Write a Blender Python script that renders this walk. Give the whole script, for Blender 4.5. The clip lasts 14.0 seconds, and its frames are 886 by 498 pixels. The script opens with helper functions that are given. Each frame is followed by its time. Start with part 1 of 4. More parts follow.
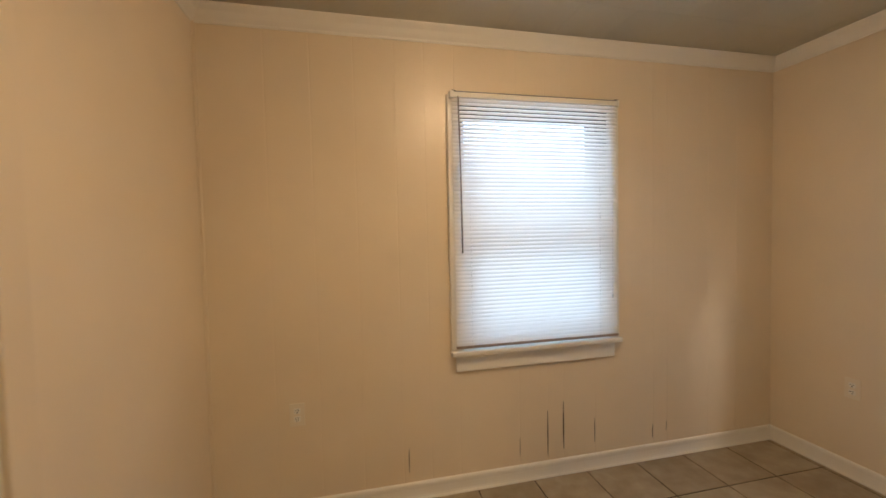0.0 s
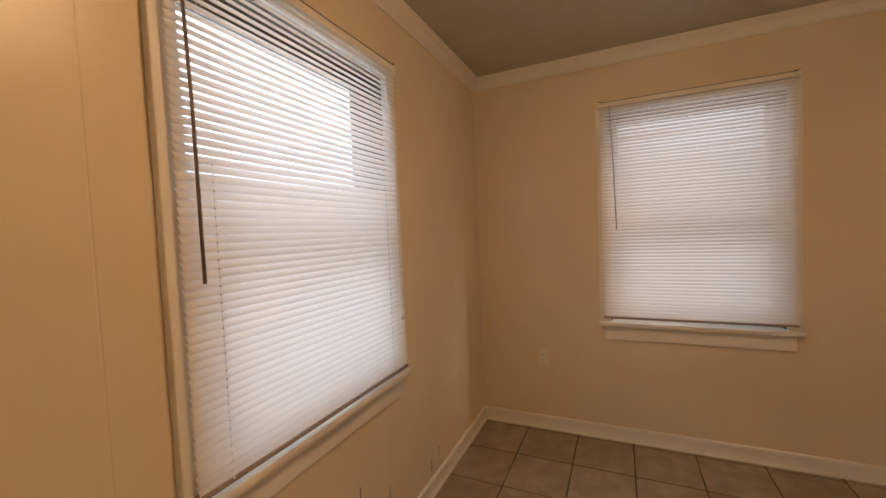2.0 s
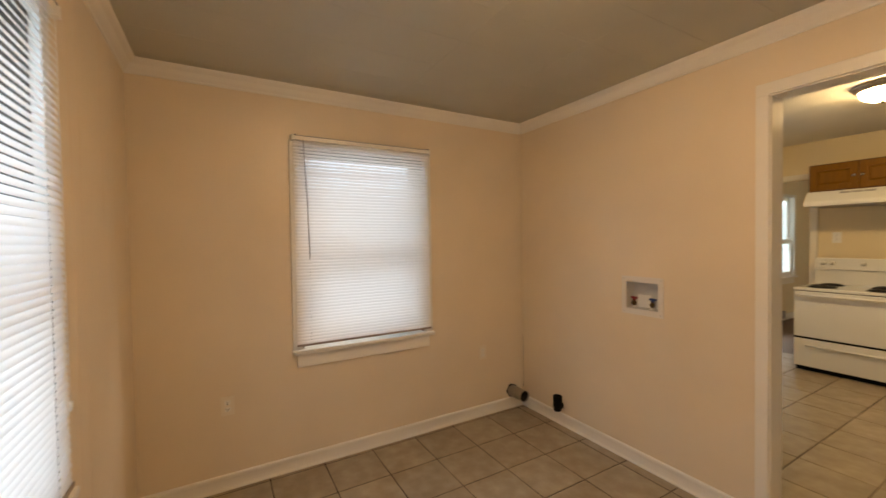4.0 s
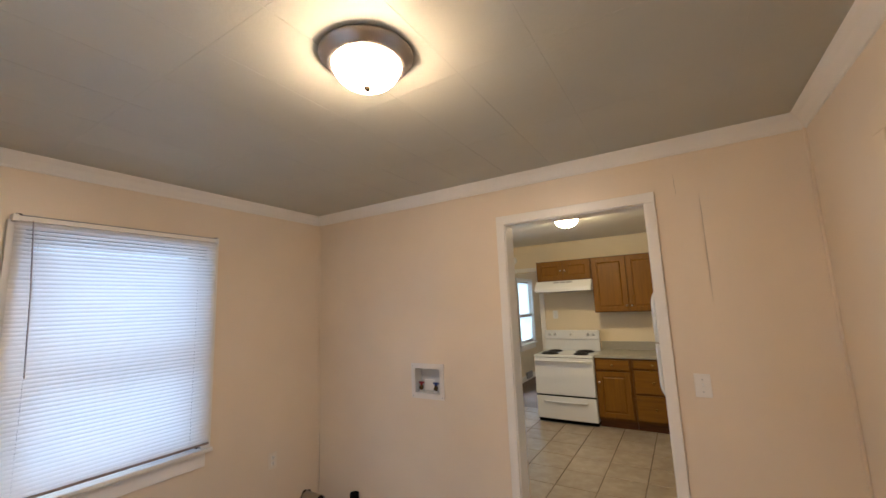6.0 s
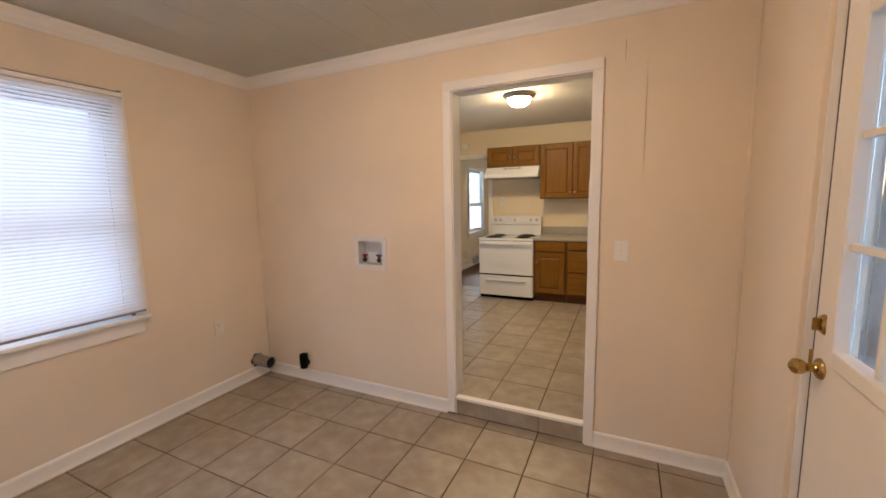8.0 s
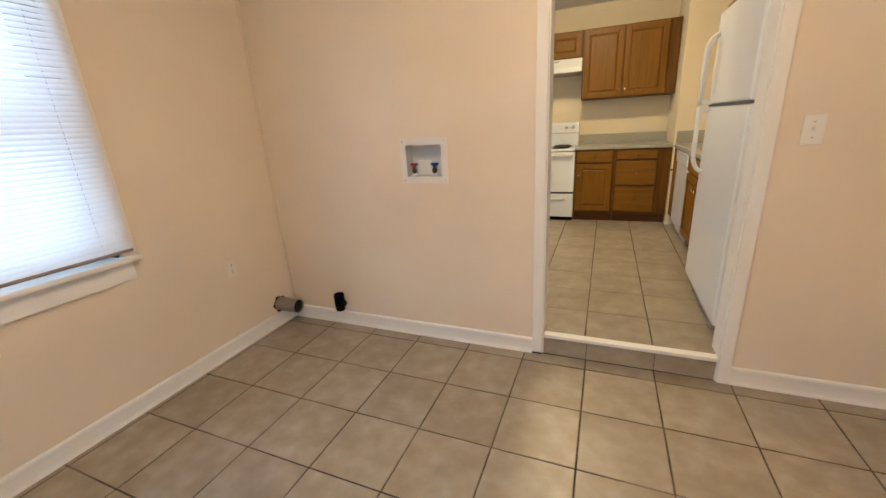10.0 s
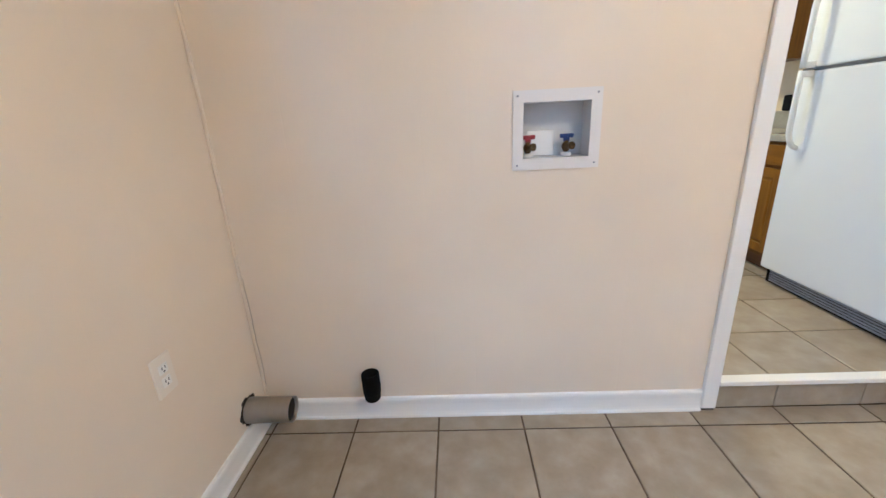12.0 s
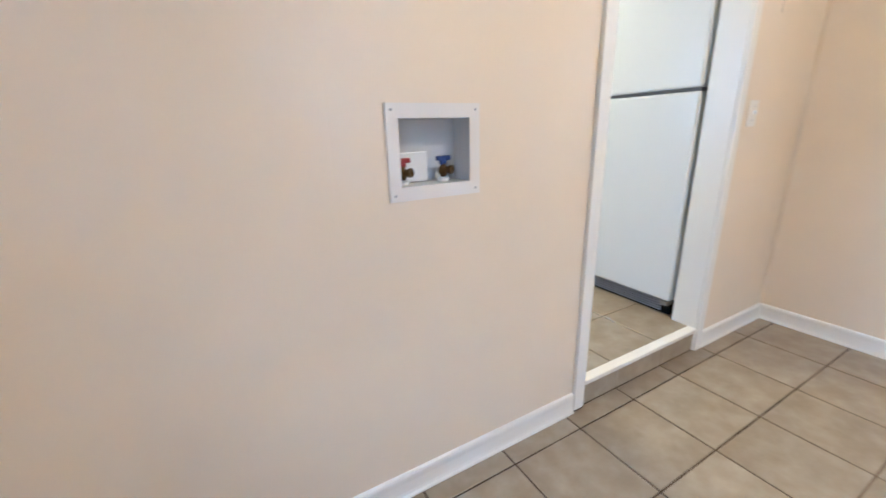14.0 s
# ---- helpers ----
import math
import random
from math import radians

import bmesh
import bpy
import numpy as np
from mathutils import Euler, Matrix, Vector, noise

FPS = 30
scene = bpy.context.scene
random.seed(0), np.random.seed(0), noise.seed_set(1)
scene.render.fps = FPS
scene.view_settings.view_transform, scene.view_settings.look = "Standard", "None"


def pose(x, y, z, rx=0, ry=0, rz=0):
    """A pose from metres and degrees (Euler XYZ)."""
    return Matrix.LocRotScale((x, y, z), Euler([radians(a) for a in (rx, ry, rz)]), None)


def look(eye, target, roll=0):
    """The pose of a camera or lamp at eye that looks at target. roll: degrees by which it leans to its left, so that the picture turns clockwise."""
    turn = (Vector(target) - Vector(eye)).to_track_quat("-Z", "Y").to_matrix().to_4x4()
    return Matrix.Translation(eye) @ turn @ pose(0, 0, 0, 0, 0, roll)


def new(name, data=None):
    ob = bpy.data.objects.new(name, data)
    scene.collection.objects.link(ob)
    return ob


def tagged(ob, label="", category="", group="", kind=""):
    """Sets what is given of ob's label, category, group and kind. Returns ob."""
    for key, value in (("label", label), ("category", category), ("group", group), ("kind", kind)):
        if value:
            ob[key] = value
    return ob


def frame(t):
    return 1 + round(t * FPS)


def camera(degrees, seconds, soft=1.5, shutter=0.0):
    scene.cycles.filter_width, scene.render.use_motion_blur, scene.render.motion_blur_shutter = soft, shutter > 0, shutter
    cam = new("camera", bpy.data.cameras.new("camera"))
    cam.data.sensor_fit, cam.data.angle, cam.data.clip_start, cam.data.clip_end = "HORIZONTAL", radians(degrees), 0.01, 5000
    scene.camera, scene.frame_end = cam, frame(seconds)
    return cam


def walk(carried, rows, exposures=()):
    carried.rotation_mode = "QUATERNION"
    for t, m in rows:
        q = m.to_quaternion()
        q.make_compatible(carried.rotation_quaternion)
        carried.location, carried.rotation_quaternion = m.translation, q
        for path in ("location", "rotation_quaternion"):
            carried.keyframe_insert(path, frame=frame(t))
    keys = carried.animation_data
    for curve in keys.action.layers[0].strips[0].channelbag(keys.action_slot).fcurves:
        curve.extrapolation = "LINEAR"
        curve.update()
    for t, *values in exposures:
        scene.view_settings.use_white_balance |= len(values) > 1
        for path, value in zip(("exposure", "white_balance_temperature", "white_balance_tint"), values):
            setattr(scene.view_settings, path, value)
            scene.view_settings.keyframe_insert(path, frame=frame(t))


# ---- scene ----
cam = camera(97.5, 14.0, shutter=0.25)
PATH = [
    (0, (0.75, 0.732, 1.424), (1.185, 2.682, 1.346), -1.3),
    (0.5, (0.775, 1.005, 1.434), (1.599, 2.828, 1.404), -1.9),
    (1, (0.771, 1.235, 1.438), (2.012, 2.802, 1.394), -2.2),
    (1.5, (0.705, 1.517, 1.45), (2.297, 2.726, 1.381), -2.3),
    (2, (0.704, 1.814, 1.417), (2.522, 2.644, 1.328), -2.5),
    (2.5, (0.732, 2.063, 1.414), (2.695, 2.427, 1.301), -2.6),
    (3, (0.721, 2.248, 1.43), (2.714, 2.124, 1.317), -1.8),
    (3.5, (0.766, 2.3, 1.449), (2.685, 1.744, 1.358), -1.7),
    (4, (0.749, 2.334, 1.493), (2.485, 1.341, 1.447), -0.9),
    (4.2, (0.719, 2.332, 1.509), (2.378, 1.216, 1.483), -0.8),
    (6.3, (0.593, 2.424, 1.657), (1.569, 0.702, 1.943), -1.8),
    (6.5, (0.571, 2.398, 1.643), (1.522, 0.659, 1.904), -1.3),
    (7, (0.569, 2.376, 1.613), (1.442, 0.581, 1.744), -1.1),
    (7.5, (0.576, 2.366, 1.563), (1.414, 0.551, 1.507), -1.0),
    (8, (0.576, 2.345, 1.496), (1.421, 0.55, 1.244), -1.1),
    (8.2, (0.568, 2.341, 1.476), (1.427, 0.566, 1.141), -1.0),
    (10.3, (1.553, 1.929, 1.28), (2.239, 0.152, 0.671), -3.9),
    (10.5, (1.697, 1.873, 1.272), (2.334, 0.075, 0.672), -4.2),
    (11, (2.067, 1.676, 1.235), (2.538, -0.185, 0.673), -4.4),
    (11.5, (2.39, 1.504, 1.205), (2.64, -0.39, 0.612), -3.7),
    (12, (2.609, 1.313, 1.154), (2.69, -0.587, 0.534), -3.0),
    (12.5, (2.727, 1.102, 1.131), (2.643, -0.766, 0.422), -2.0),
    (13, (2.835, 1.003, 1.118), (2.538, -0.835, 0.388), -0.8),
    (13.5, (2.86, 0.945, 1.155), (2.395, -0.882, 0.486), -1.3),
    (14, (2.797, 0.941, 1.168), (1.865, -0.729, 0.582), -1.8),
]
EXPOSURES = [(0.0, 0.26, 7000, 14), (0.6, 0.19, 7000, 14), (1.2, -0.02, 8300, 24), (1.8, -0.2, 9600, 28), (2.5, -0.2, 8500, 25), (3.5, 0.0, 9200, 24), (4.2, 0.40, 7900, 17), (6.5, 0.52, 5800, 16),
             (7.2, 0.58, 5800, 18), (8.2, 0.78, 6300, 23), (10.5, 1.12, 5900, 11), (11.0, 1.22, 5500, 10), (12.0, 1.44, 4800, 9), (13.0, 1.56, 4750, 9), (14.0, 1.5, 4800, 9)]
walk(cam, [(t, look(eye, target, roll)) for t, eye, target, roll in PATH], EXPOSURES)

LAMP = 100.0         # ceiling light globes
LAMP_COLOR = (1.0, 0.73, 0.435)
KITCHEN_COLOR = (1.0, 0.78, 0.42)
WINDOW = 12          # sky light at each laundry window, watts
DOORWAY = 4.0        # sky light at the storm door, watts
SKY_COLOR = (0.42, 0.69, 1.0)

# ---- sky and sun ----
world = bpy.data.worlds.new("world")
scene.world = world
world.use_nodes = True
wn = world.node_tree.nodes
sky = wn.new("ShaderNodeTexSky")
sky.sky_type, sky.sun_disc = "NISHITA", False
sky.sun_elevation, sky.sun_rotation = radians(35), radians(160)
wn["Background"].inputs["Strength"].default_value = 0.15
world.node_tree.links.new(sky.outputs["Color"], wn["Background"].inputs["Color"])
sun = new("sun", bpy.data.lights.new("sun", "SUN"))
sun.data.energy, sun.data.angle, sun.data.color = 1.4, radians(12), (1.0, 0.96, 0.9)
sun.matrix_world = look((0, 0, 0), (-math.sin(radians(160)) * math.cos(radians(35)), -math.cos(radians(160)) * math.cos(radians(35)), -math.sin(radians(35))))


# ---- materials ----
class Mat:
    """A node material with a few shorthands."""

    def __init__(self, name, color=(0.8, 0.8, 0.8), rough=0.5, metal=0.0):
        self.m = bpy.data.materials.new(name)
        self.m.use_nodes = True
        self.n, self.l = self.m.node_tree.nodes, self.m.node_tree.links
        self.b = self.n["Principled BSDF"]
        self.b.inputs["Base Color"].default_value = (*color, 1)
        self.b.inputs["Roughness"].default_value = rough
        self.b.inputs["Metallic"].default_value = metal
        self.co = None

    def coords(self, scale=(1, 1, 1), rand=0.0):
        tc, mp = self.n.new("ShaderNodeTexCoord"), self.n.new("ShaderNodeMapping")
        mp.inputs["Scale"].default_value = scale
        src = tc.outputs["Object"]
        if rand:
            oi, mu, ad = self.n.new("ShaderNodeObjectInfo"), self.n.new("ShaderNodeMath"), self.n.new("ShaderNodeVectorMath")
            mu.operation = "MULTIPLY"
            mu.inputs[1].default_value = rand
            self.l.new(oi.outputs["Random"], mu.inputs[0])
            self.l.new(src, ad.inputs[0])
            self.l.new(mu.outputs[0], ad.inputs[1])
            src = ad.outputs[0]
        self.l.new(src, mp.inputs["Vector"])
        return mp.outputs[0]

    def noise(self, co, scale, detail=4, rough=0.55):
        n = self.n.new("ShaderNodeTexNoise")
        n.inputs["Scale"].default_value, n.inputs["Detail"].default_value, n.inputs["Roughness"].default_value = scale, detail, rough
        self.l.new(co, n.inputs["Vector"])
        return n.outputs["Fac"]

    def ramp(self, fac, stops):
        r = self.n.new("ShaderNodeValToRGB")
        e = r.color_ramp.elements
        while len(e) < len(stops):
            e.new(0.5)
        for k, (p, c) in enumerate(stops):
            e[k].position, e[k].color = p, (*c, 1)
        self.l.new(fac, r.inputs[0])
        return r.outputs[0]

    def mix(self, fac, a, b, mode="MIX"):
        x = self.n.new("ShaderNodeMix")
        x.data_type, x.blend_type = "RGBA", mode
        for sock, v in ((x.inputs[0], fac), (x.inputs[6], a), (x.inputs[7], b)):
            if isinstance(v, (int, float)):
                sock.default_value = v
            elif isinstance(v, tuple):
                sock.default_value = (*v, 1)
            else:
                self.l.new(v, sock)
        return x.outputs[2]

    def color(self, out):
        self.l.new(out, self.b.inputs["Base Color"])
        return self

    def roughness(self, fac, lo, hi):
        mr = self.n.new("ShaderNodeMapRange")
        mr.inputs["To Min"].default_value, mr.inputs["To Max"].default_value = lo, hi
        self.l.new(fac, mr.inputs["Value"])
        self.l.new(mr.outputs[0], self.b.inputs["Roughness"])
        return self

    def bump(self, fac, dist, strength=1.0):
        b = self.n.new("ShaderNodeBump")
        b.inputs["Distance"].default_value, b.inputs["Strength"].default_value = dist, strength
        self.l.new(fac, b.inputs["Height"])
        if self.b.inputs["Normal"].links:
            self.l.new(self.b.inputs["Normal"].links[0].from_socket, b.inputs["Normal"])
        self.l.new(b.outputs[0], self.b.inputs["Normal"])
        return self


def painted(name, c, rough=0.4, spread=0.05, bump=0.0004):
    """Rolled paint: faint blotches, fine roller stipple."""
    m = Mat(name, c, rough)
    co = m.coords()
    big, fine = m.noise(co, 1.3, 3), m.noise(co, 180, 3)
    lo, hi = tuple(v * (1 - spread) for v in c), tuple(min(0.95, v * (1 + spread)) for v in c)
    m.color(m.ramp(big, [(0.3, lo), (0.7, hi)]))
    m.roughness(m.noise(co, 5, 4), max(rough - 0.03, 0.1), rough + 0.06)
    m.bump(fine, bump, 0.5)
    return m.m


M_WALL = painted("wall_paint", (0.76, 0.645, 0.495), 0.31)
M_KWALL = painted("kitchen_wall_paint", (0.76, 0.65, 0.45), 0.5)
M_TRIM = painted("trim_paint", (0.80, 0.77, 0.71), 0.3, 0.03)
M_BLUEWHITE = painted("white_plastic", (0.80, 0.80, 0.78), 0.35, 0.02, 0.0001)
M_ENAMEL = painted("white_enamel", (0.74, 0.75, 0.74), 0.18, 0.01, 0.00005)


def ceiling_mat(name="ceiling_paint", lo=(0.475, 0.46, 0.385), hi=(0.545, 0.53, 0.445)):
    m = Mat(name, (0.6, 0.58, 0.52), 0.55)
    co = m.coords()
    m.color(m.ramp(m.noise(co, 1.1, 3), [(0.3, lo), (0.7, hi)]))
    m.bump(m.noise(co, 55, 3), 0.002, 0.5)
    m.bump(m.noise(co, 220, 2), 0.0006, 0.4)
    return m.m


def tile_mat():
    m = Mat("floor_tile_glaze", (0.4, 0.34, 0.27), 0.35)
    co = m.coords(rand=37.0)
    cloud, patch = m.noise(co, 10, 4, 0.55), m.noise(co, 3.2, 3, 0.5)
    base = m.ramp(cloud, [(0.30, (0.312, 0.254, 0.178)), (0.48, (0.358, 0.297, 0.214)), (0.58, (0.388, 0.328, 0.243)), (0.72, (0.435, 0.372, 0.284))])
    broad = m.ramp(patch, [(0.35, (0.90, 0.885, 0.865)), (0.65, (1.0, 1.0, 1.0))])
    base = m.mix(1.0, base, broad, "MULTIPLY")
    speck = m.ramp(m.noise(co, 160, 2), [(0.62, (1, 1, 1)), (0.75, (0.82, 0.80, 0.77))])
    tone = m.n.new("ShaderNodeObjectInfo")
    each = m.ramp(tone.outputs["Random"], [(0.0, (0.88, 0.87, 0.86)), (1.0, (1.0, 1.0, 1.0))])
    m.color(m.mix(1.0, m.mix(0.6, base, speck, "MULTIPLY"), each, "MULTIPLY"))
    m.roughness(m.noise(co, 14, 4), 0.26, 0.46)
    m.bump(m.noise(co, 30, 4), 0.0004, 0.5)
    return m.m


def grout_mat():
    m = Mat("floor_grout", (0.12, 0.09, 0.065), 0.9)
    co = m.coords()
    m.color(m.ramp(m.noise(co, 2.0, 5), [(0.36, (0.028, 0.016, 0.009)), (0.5, (0.07, 0.045, 0.027)), (0.68, (0.22, 0.165, 0.11))]))
    m.bump(m.noise(co, 300, 2), 0.001, 0.6)
    return m.m


def wood_mat(name, dark, light, axis=2, rough=0.42):
    m = Mat(name, light, rough)
    sc = [14, 14, 14]
    sc[axis] = 0.9
    co = m.coords(tuple(sc), rand=11.0)
    grain = m.noise(co, 3.0, 6, 0.6)
    fine = m.noise(co, 16.0, 3, 0.6)
    c = m.ramp(grain, [(0.28, dark), (0.62, light)])
    c2 = m.ramp(fine, [(0.35, (0.88, 0.86, 0.83)), (0.55, (1, 1, 1))])
    m.color(m.mix(0.55, c, c2, "MULTIPLY"))
    m.b.inputs["Specular IOR Level"].default_value = 0.28
    m.roughness(grain, rough - 0.06, rough + 0.12)
    m.bump(fine, 0.0004, 0.5)
    return m.m


def blind_mat(name="blind_vinyl", share=0.34):
    m = Mat(name, (0.84, 0.79, 0.72), 0.4)
    tr, mx, out = m.n.new("ShaderNodeBsdfTranslucent"), m.n.new("ShaderNodeMixShader"), m.n["Material Output"]
    tr.inputs["Color"].default_value = (0.93, 0.92, 0.91, 1)
    mx.inputs[0].default_value = share
    m.l.new(m.b.outputs[0], mx.inputs[1])
    m.l.new(tr.outputs[0], mx.inputs[2])
    m.l.new(mx.outputs[0], out.inputs[0])
    return m.m


def glass_mat(name="window_glass", tint=(1, 1, 1), rough=0.0):
    m = Mat(name, tint, rough)
    m.b.inputs["Transmission Weight"].default_value = 1
    m.b.inputs["IOR"].default_value = 1.45
    return m.m


def glow_mat(name, color, strength):
    m = Mat(name, (0.9, 0.88, 0.82), 0.3)
    m.b.inputs["Emission Color"].default_value = (*color, 1)
    m.b.inputs["Emission Strength"].default_value = strength
    return m.m


def metal(name, c, rough, grain=40):
    m = Mat(name, c, rough, 1.0)
    co = m.coords()
    m.roughness(m.noise(co, grain, 4), rough * 0.8, rough * 1.35)
    return m.m


def plain(name, c, rough=0.5, spread=0.12, scale=20):
    m = Mat(name, c, rough)
    co = m.coords()
    m.color(m.ramp(m.noise(co, scale, 4), [(0.3, tuple(v * (1 - spread) for v in c)), (0.7, tuple(min(1, v * (1 + spread)) for v in c))]))
    m.roughness(m.noise(co, scale * 2, 3), rough * 0.85, min(1, rough * 1.2))
    return m.m


# brightness of the light put into colour: kitchen ceiling lightened, laundry ceiling darkened
M_KCEIL = ceiling_mat("lit_kitchen_ceiling_paint", (0.76, 0.74, 0.66), (0.82, 0.80, 0.72))
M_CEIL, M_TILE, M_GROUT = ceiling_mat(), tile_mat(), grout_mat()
M_OAK = wood_mat("honey_oak", (0.150, 0.060, 0.0026), (0.215, 0.091, 0.0034))
M_OAKH = wood_mat("honey_oak_rail", (0.150, 0.060, 0.0026), (0.215, 0.091, 0.0034), 0)
# darker copy of the oak: shade around the doors put into the frames
M_OAKFRAME = wood_mat("shaded_oak_frame", (0.085, 0.033, 0.0016), (0.14, 0.057, 0.0024))
M_OAKDARK = wood_mat("oak_toe_kick", (0.06, 0.022, 0.006), (0.12, 0.045, 0.012), 0)
M_WOODFLOOR = wood_mat("dark_floor_wood", (0.05, 0.022, 0.012), (0.10, 0.05, 0.028), 1, 0.35)
M_BLIND, M_CORD, M_GLASS = blind_mat(), blind_mat("woven_cord", 0.6), glass_mat()
# far panes: tint and blur put the blue daylight into the glass
M_SKYPANE = glass_mat("sky_tinted_glass", (0.36, 0.60, 0.70), 0.6)
M_RAIL = plain("blind_rail_brown", (0.34, 0.26, 0.21), 0.4)
M_WAND = plain("wand_brown", (0.22, 0.17, 0.13), 0.3)
M_WANDPALE = plain("wand_pale", (0.42, 0.36, 0.32), 0.35)
M_NICKEL = metal("brushed_nickel", (0.42, 0.38, 0.34), 0.38)
# tan finial metal, its colour cut to hold back the lit bowl's strong light
M_FINIAL = metal("darkened_finial_metal", (0.05, 0.034, 0.018), 0.6)
M_DULLBRASS = metal("dull_brass", (0.12, 0.078, 0.036), 0.5)
M_DOORPAINT = painted("door_paint", (0.77, 0.71, 0.61), 0.32, 0.03)
M_BRASS = metal("polished_brass", (0.46, 0.30, 0.10), 0.24)
M_GALV = metal("galvanized_steel", (0.38, 0.355, 0.32), 0.45)
M_CHROME = metal("chrome", (0.7, 0.7, 0.7), 0.15)
M_FACE = painted("off_white_plastic", (0.74, 0.70, 0.65), 0.4, 0.02, 0.0001)
# white plastic of the box recess, greyed to carry the shade inside it
M_RECESS = painted("shaded_recess_plastic", (0.60, 0.60, 0.59), 0.45, 0.02, 0.0001)
M_PLATE = painted("cream_plate", (0.77, 0.69, 0.57), 0.35, 0.02, 0.0001)
M_RUBBER = plain("dark_grey_gasket", (0.085, 0.085, 0.09), 0.6)
M_PALE = plain("pale_grey_plastic", (0.55, 0.55, 0.54), 0.4)
M_BLACK = plain("black_plastic", (0.003, 0.003, 0.003), 0.75)
M_BLACK.node_tree.nodes["Principled BSDF"].inputs["Specular IOR Level"].default_value = 0.15
M_DARK = plain("dark_gap", (0.02, 0.016, 0.012), 0.9)
M_COIL = plain("burner_black", (0.02, 0.02, 0.02), 0.4)
M_GREY = plain("grey_plastic", (0.30, 0.30, 0.31), 0.5)
M_COUNTER = plain("grey_beige_laminate", (0.34, 0.32, 0.26), 0.35, 0.1, 120)
M_RED = plain("red_handle", (0.22, 0.006, 0.012), 0.4)
M_BLUE = plain("blue_handle", (0.006, 0.035, 0.18), 0.4)
# blue sky light on the storm door is put into its paint colour
M_STORM = plain("sky_tinted_storm_paint", (0.70, 0.78, 0.84), 0.4)
M_GRASS = plain("dull_grass", (0.07, 0.09, 0.035), 0.9, 0.4, 3)
M_CRACK = M_DARK
# white sashes and frames, darkened in colour for their backlit shade behind the blinds
M_SASH = plain("shaded_sash_paint", (0.13, 0.11, 0.09), 0.6)
M_GLOBE = glow_mat("lit_frosted_glass", LAMP_COLOR, LAMP)
M_KGLOBE = glow_mat("lit_kitchen_glass", KITCHEN_COLOR, LAMP * 1.1)


# ---- mesh helpers ----
def box(bm, x0, x1, y0, y1, z0, z1, bevel=0.0):
    """A box between two corners, its edges rounded off by bevel."""
    t = bmesh.new()
    bmesh.ops.create_cube(t, size=1)
    for v in t.verts:
        v.co = Vector(((x0 + x1) / 2 + v.co.x * (x1 - x0), (y0 + y1) / 2 + v.co.y * (y1 - y0), (z0 + z1) / 2 + v.co.z * (z1 - z0)))
    if bevel:
        bmesh.ops.bevel(t, geom=list(t.edges), offset=bevel, segments=2, affect="EDGES", profile=0.6)
    add(bm, t)


def add(bm, other, m=None):
    """Joins another bmesh into bm."""
    if m:
        bmesh.ops.transform(other, matrix=m, verts=other.verts)
    table = {v: bm.verts.new(v.co) for v in other.verts}
    for f in other.faces:
        nf = bm.faces.new([table[v] for v in f.verts])
        nf.smooth = f.smooth
    other.free()


def lathe(bm, profile, segs=32, m=None):
    """A surface turned about z from (radius, height) pairs."""
    t = bmesh.new()
    rings = []
    for r, z in profile:
        if r < 1e-6:
            rings.append([t.verts.new((0, 0, z))])
        else:
            rings.append([t.verts.new((r * math.cos(2 * math.pi * k / segs), r * math.sin(2 * math.pi * k / segs), z)) for k in range(segs)])
    for a, b in zip(rings, rings[1:]):
        for k in range(segs):
            q = [a[k % len(a)], a[(k + 1) % len(a)], b[(k + 1) % len(b)], b[k % len(b)]]
            q = list(dict.fromkeys(q))
            if len(q) > 2:
                t.faces.new(q).smooth = True
    bmesh.ops.recalc_face_normals(t, faces=t.faces)
    add(bm, t, m)


def tube(bm, points, r, segs=10):
    """A round bar through points."""
    t = bmesh.new()
    pts = [Vector(p) for p in points]
    rings, last, q = [], None, None
    for k, p in enumerate(pts):
        d = (pts[min(k + 1, len(pts) - 1)] - pts[max(k - 1, 0)]).normalized()
        q = last.rotation_difference(d) @ q if last else d.to_track_quat("Z", "Y")
        last = d
        rings.append([t.verts.new(p + q @ Vector((r * math.cos(2 * math.pi * j / segs), r * math.sin(2 * math.pi * j / segs), 0))) for j in range(segs)])
    for a, b in zip(rings, rings[1:]):
        for j in range(segs):
            t.faces.new((a[j], a[(j + 1) % segs], b[(j + 1) % segs], b[j])).smooth = True
    t.faces.new(rings[0]), t.faces.new(rings[-1])
    bmesh.ops.recalc_face_normals(t, faces=t.faces)
    add(bm, t)


def arc(c, r, a0, a1, n, plane="xz"):
    out = []
    for k in range(n + 1):
        a = radians(a0 + (a1 - a0) * k / n)
        p = [c[0], c[1], c[2]]
        p["xyz".index(plane[0])] += r * math.cos(a)
        p["xyz".index(plane[1])] += r * math.sin(a)
        out.append(tuple(p))
    return out


def mesh_of(name, bm, material):
    me = bpy.data.meshes.new(name)
    bmesh.ops.recalc_face_normals(bm, faces=bm.faces)
    bm.to_mesh(me)
    bm.free()
    me.materials.append(material)
    return me


def part(name, bm, material, parent=None, label="", loc=None):
    """One mesh object under a thing or a part."""
    ob = new(name, mesh_of(name, bm, material))
    ob.parent = parent
    if loc:
        ob.location = loc
    return tagged(ob, label)


def thing(name, label, category="", group="", m=None, kind=""):
    """The Empty at the base of a thing."""
    ob = tagged(new(name), label, category, group, kind)
    ob.empty_display_size = 0.1
    ob.matrix_basis = m or Matrix()
    return ob


def solid(name, bm, material, label, category="", group="", kind="", m=None):
    """A thing of one mesh."""
    ob = tagged(new(name, mesh_of(name, bm, material)), label, category, group, kind)
    ob.matrix_basis = m or Matrix()
    return ob


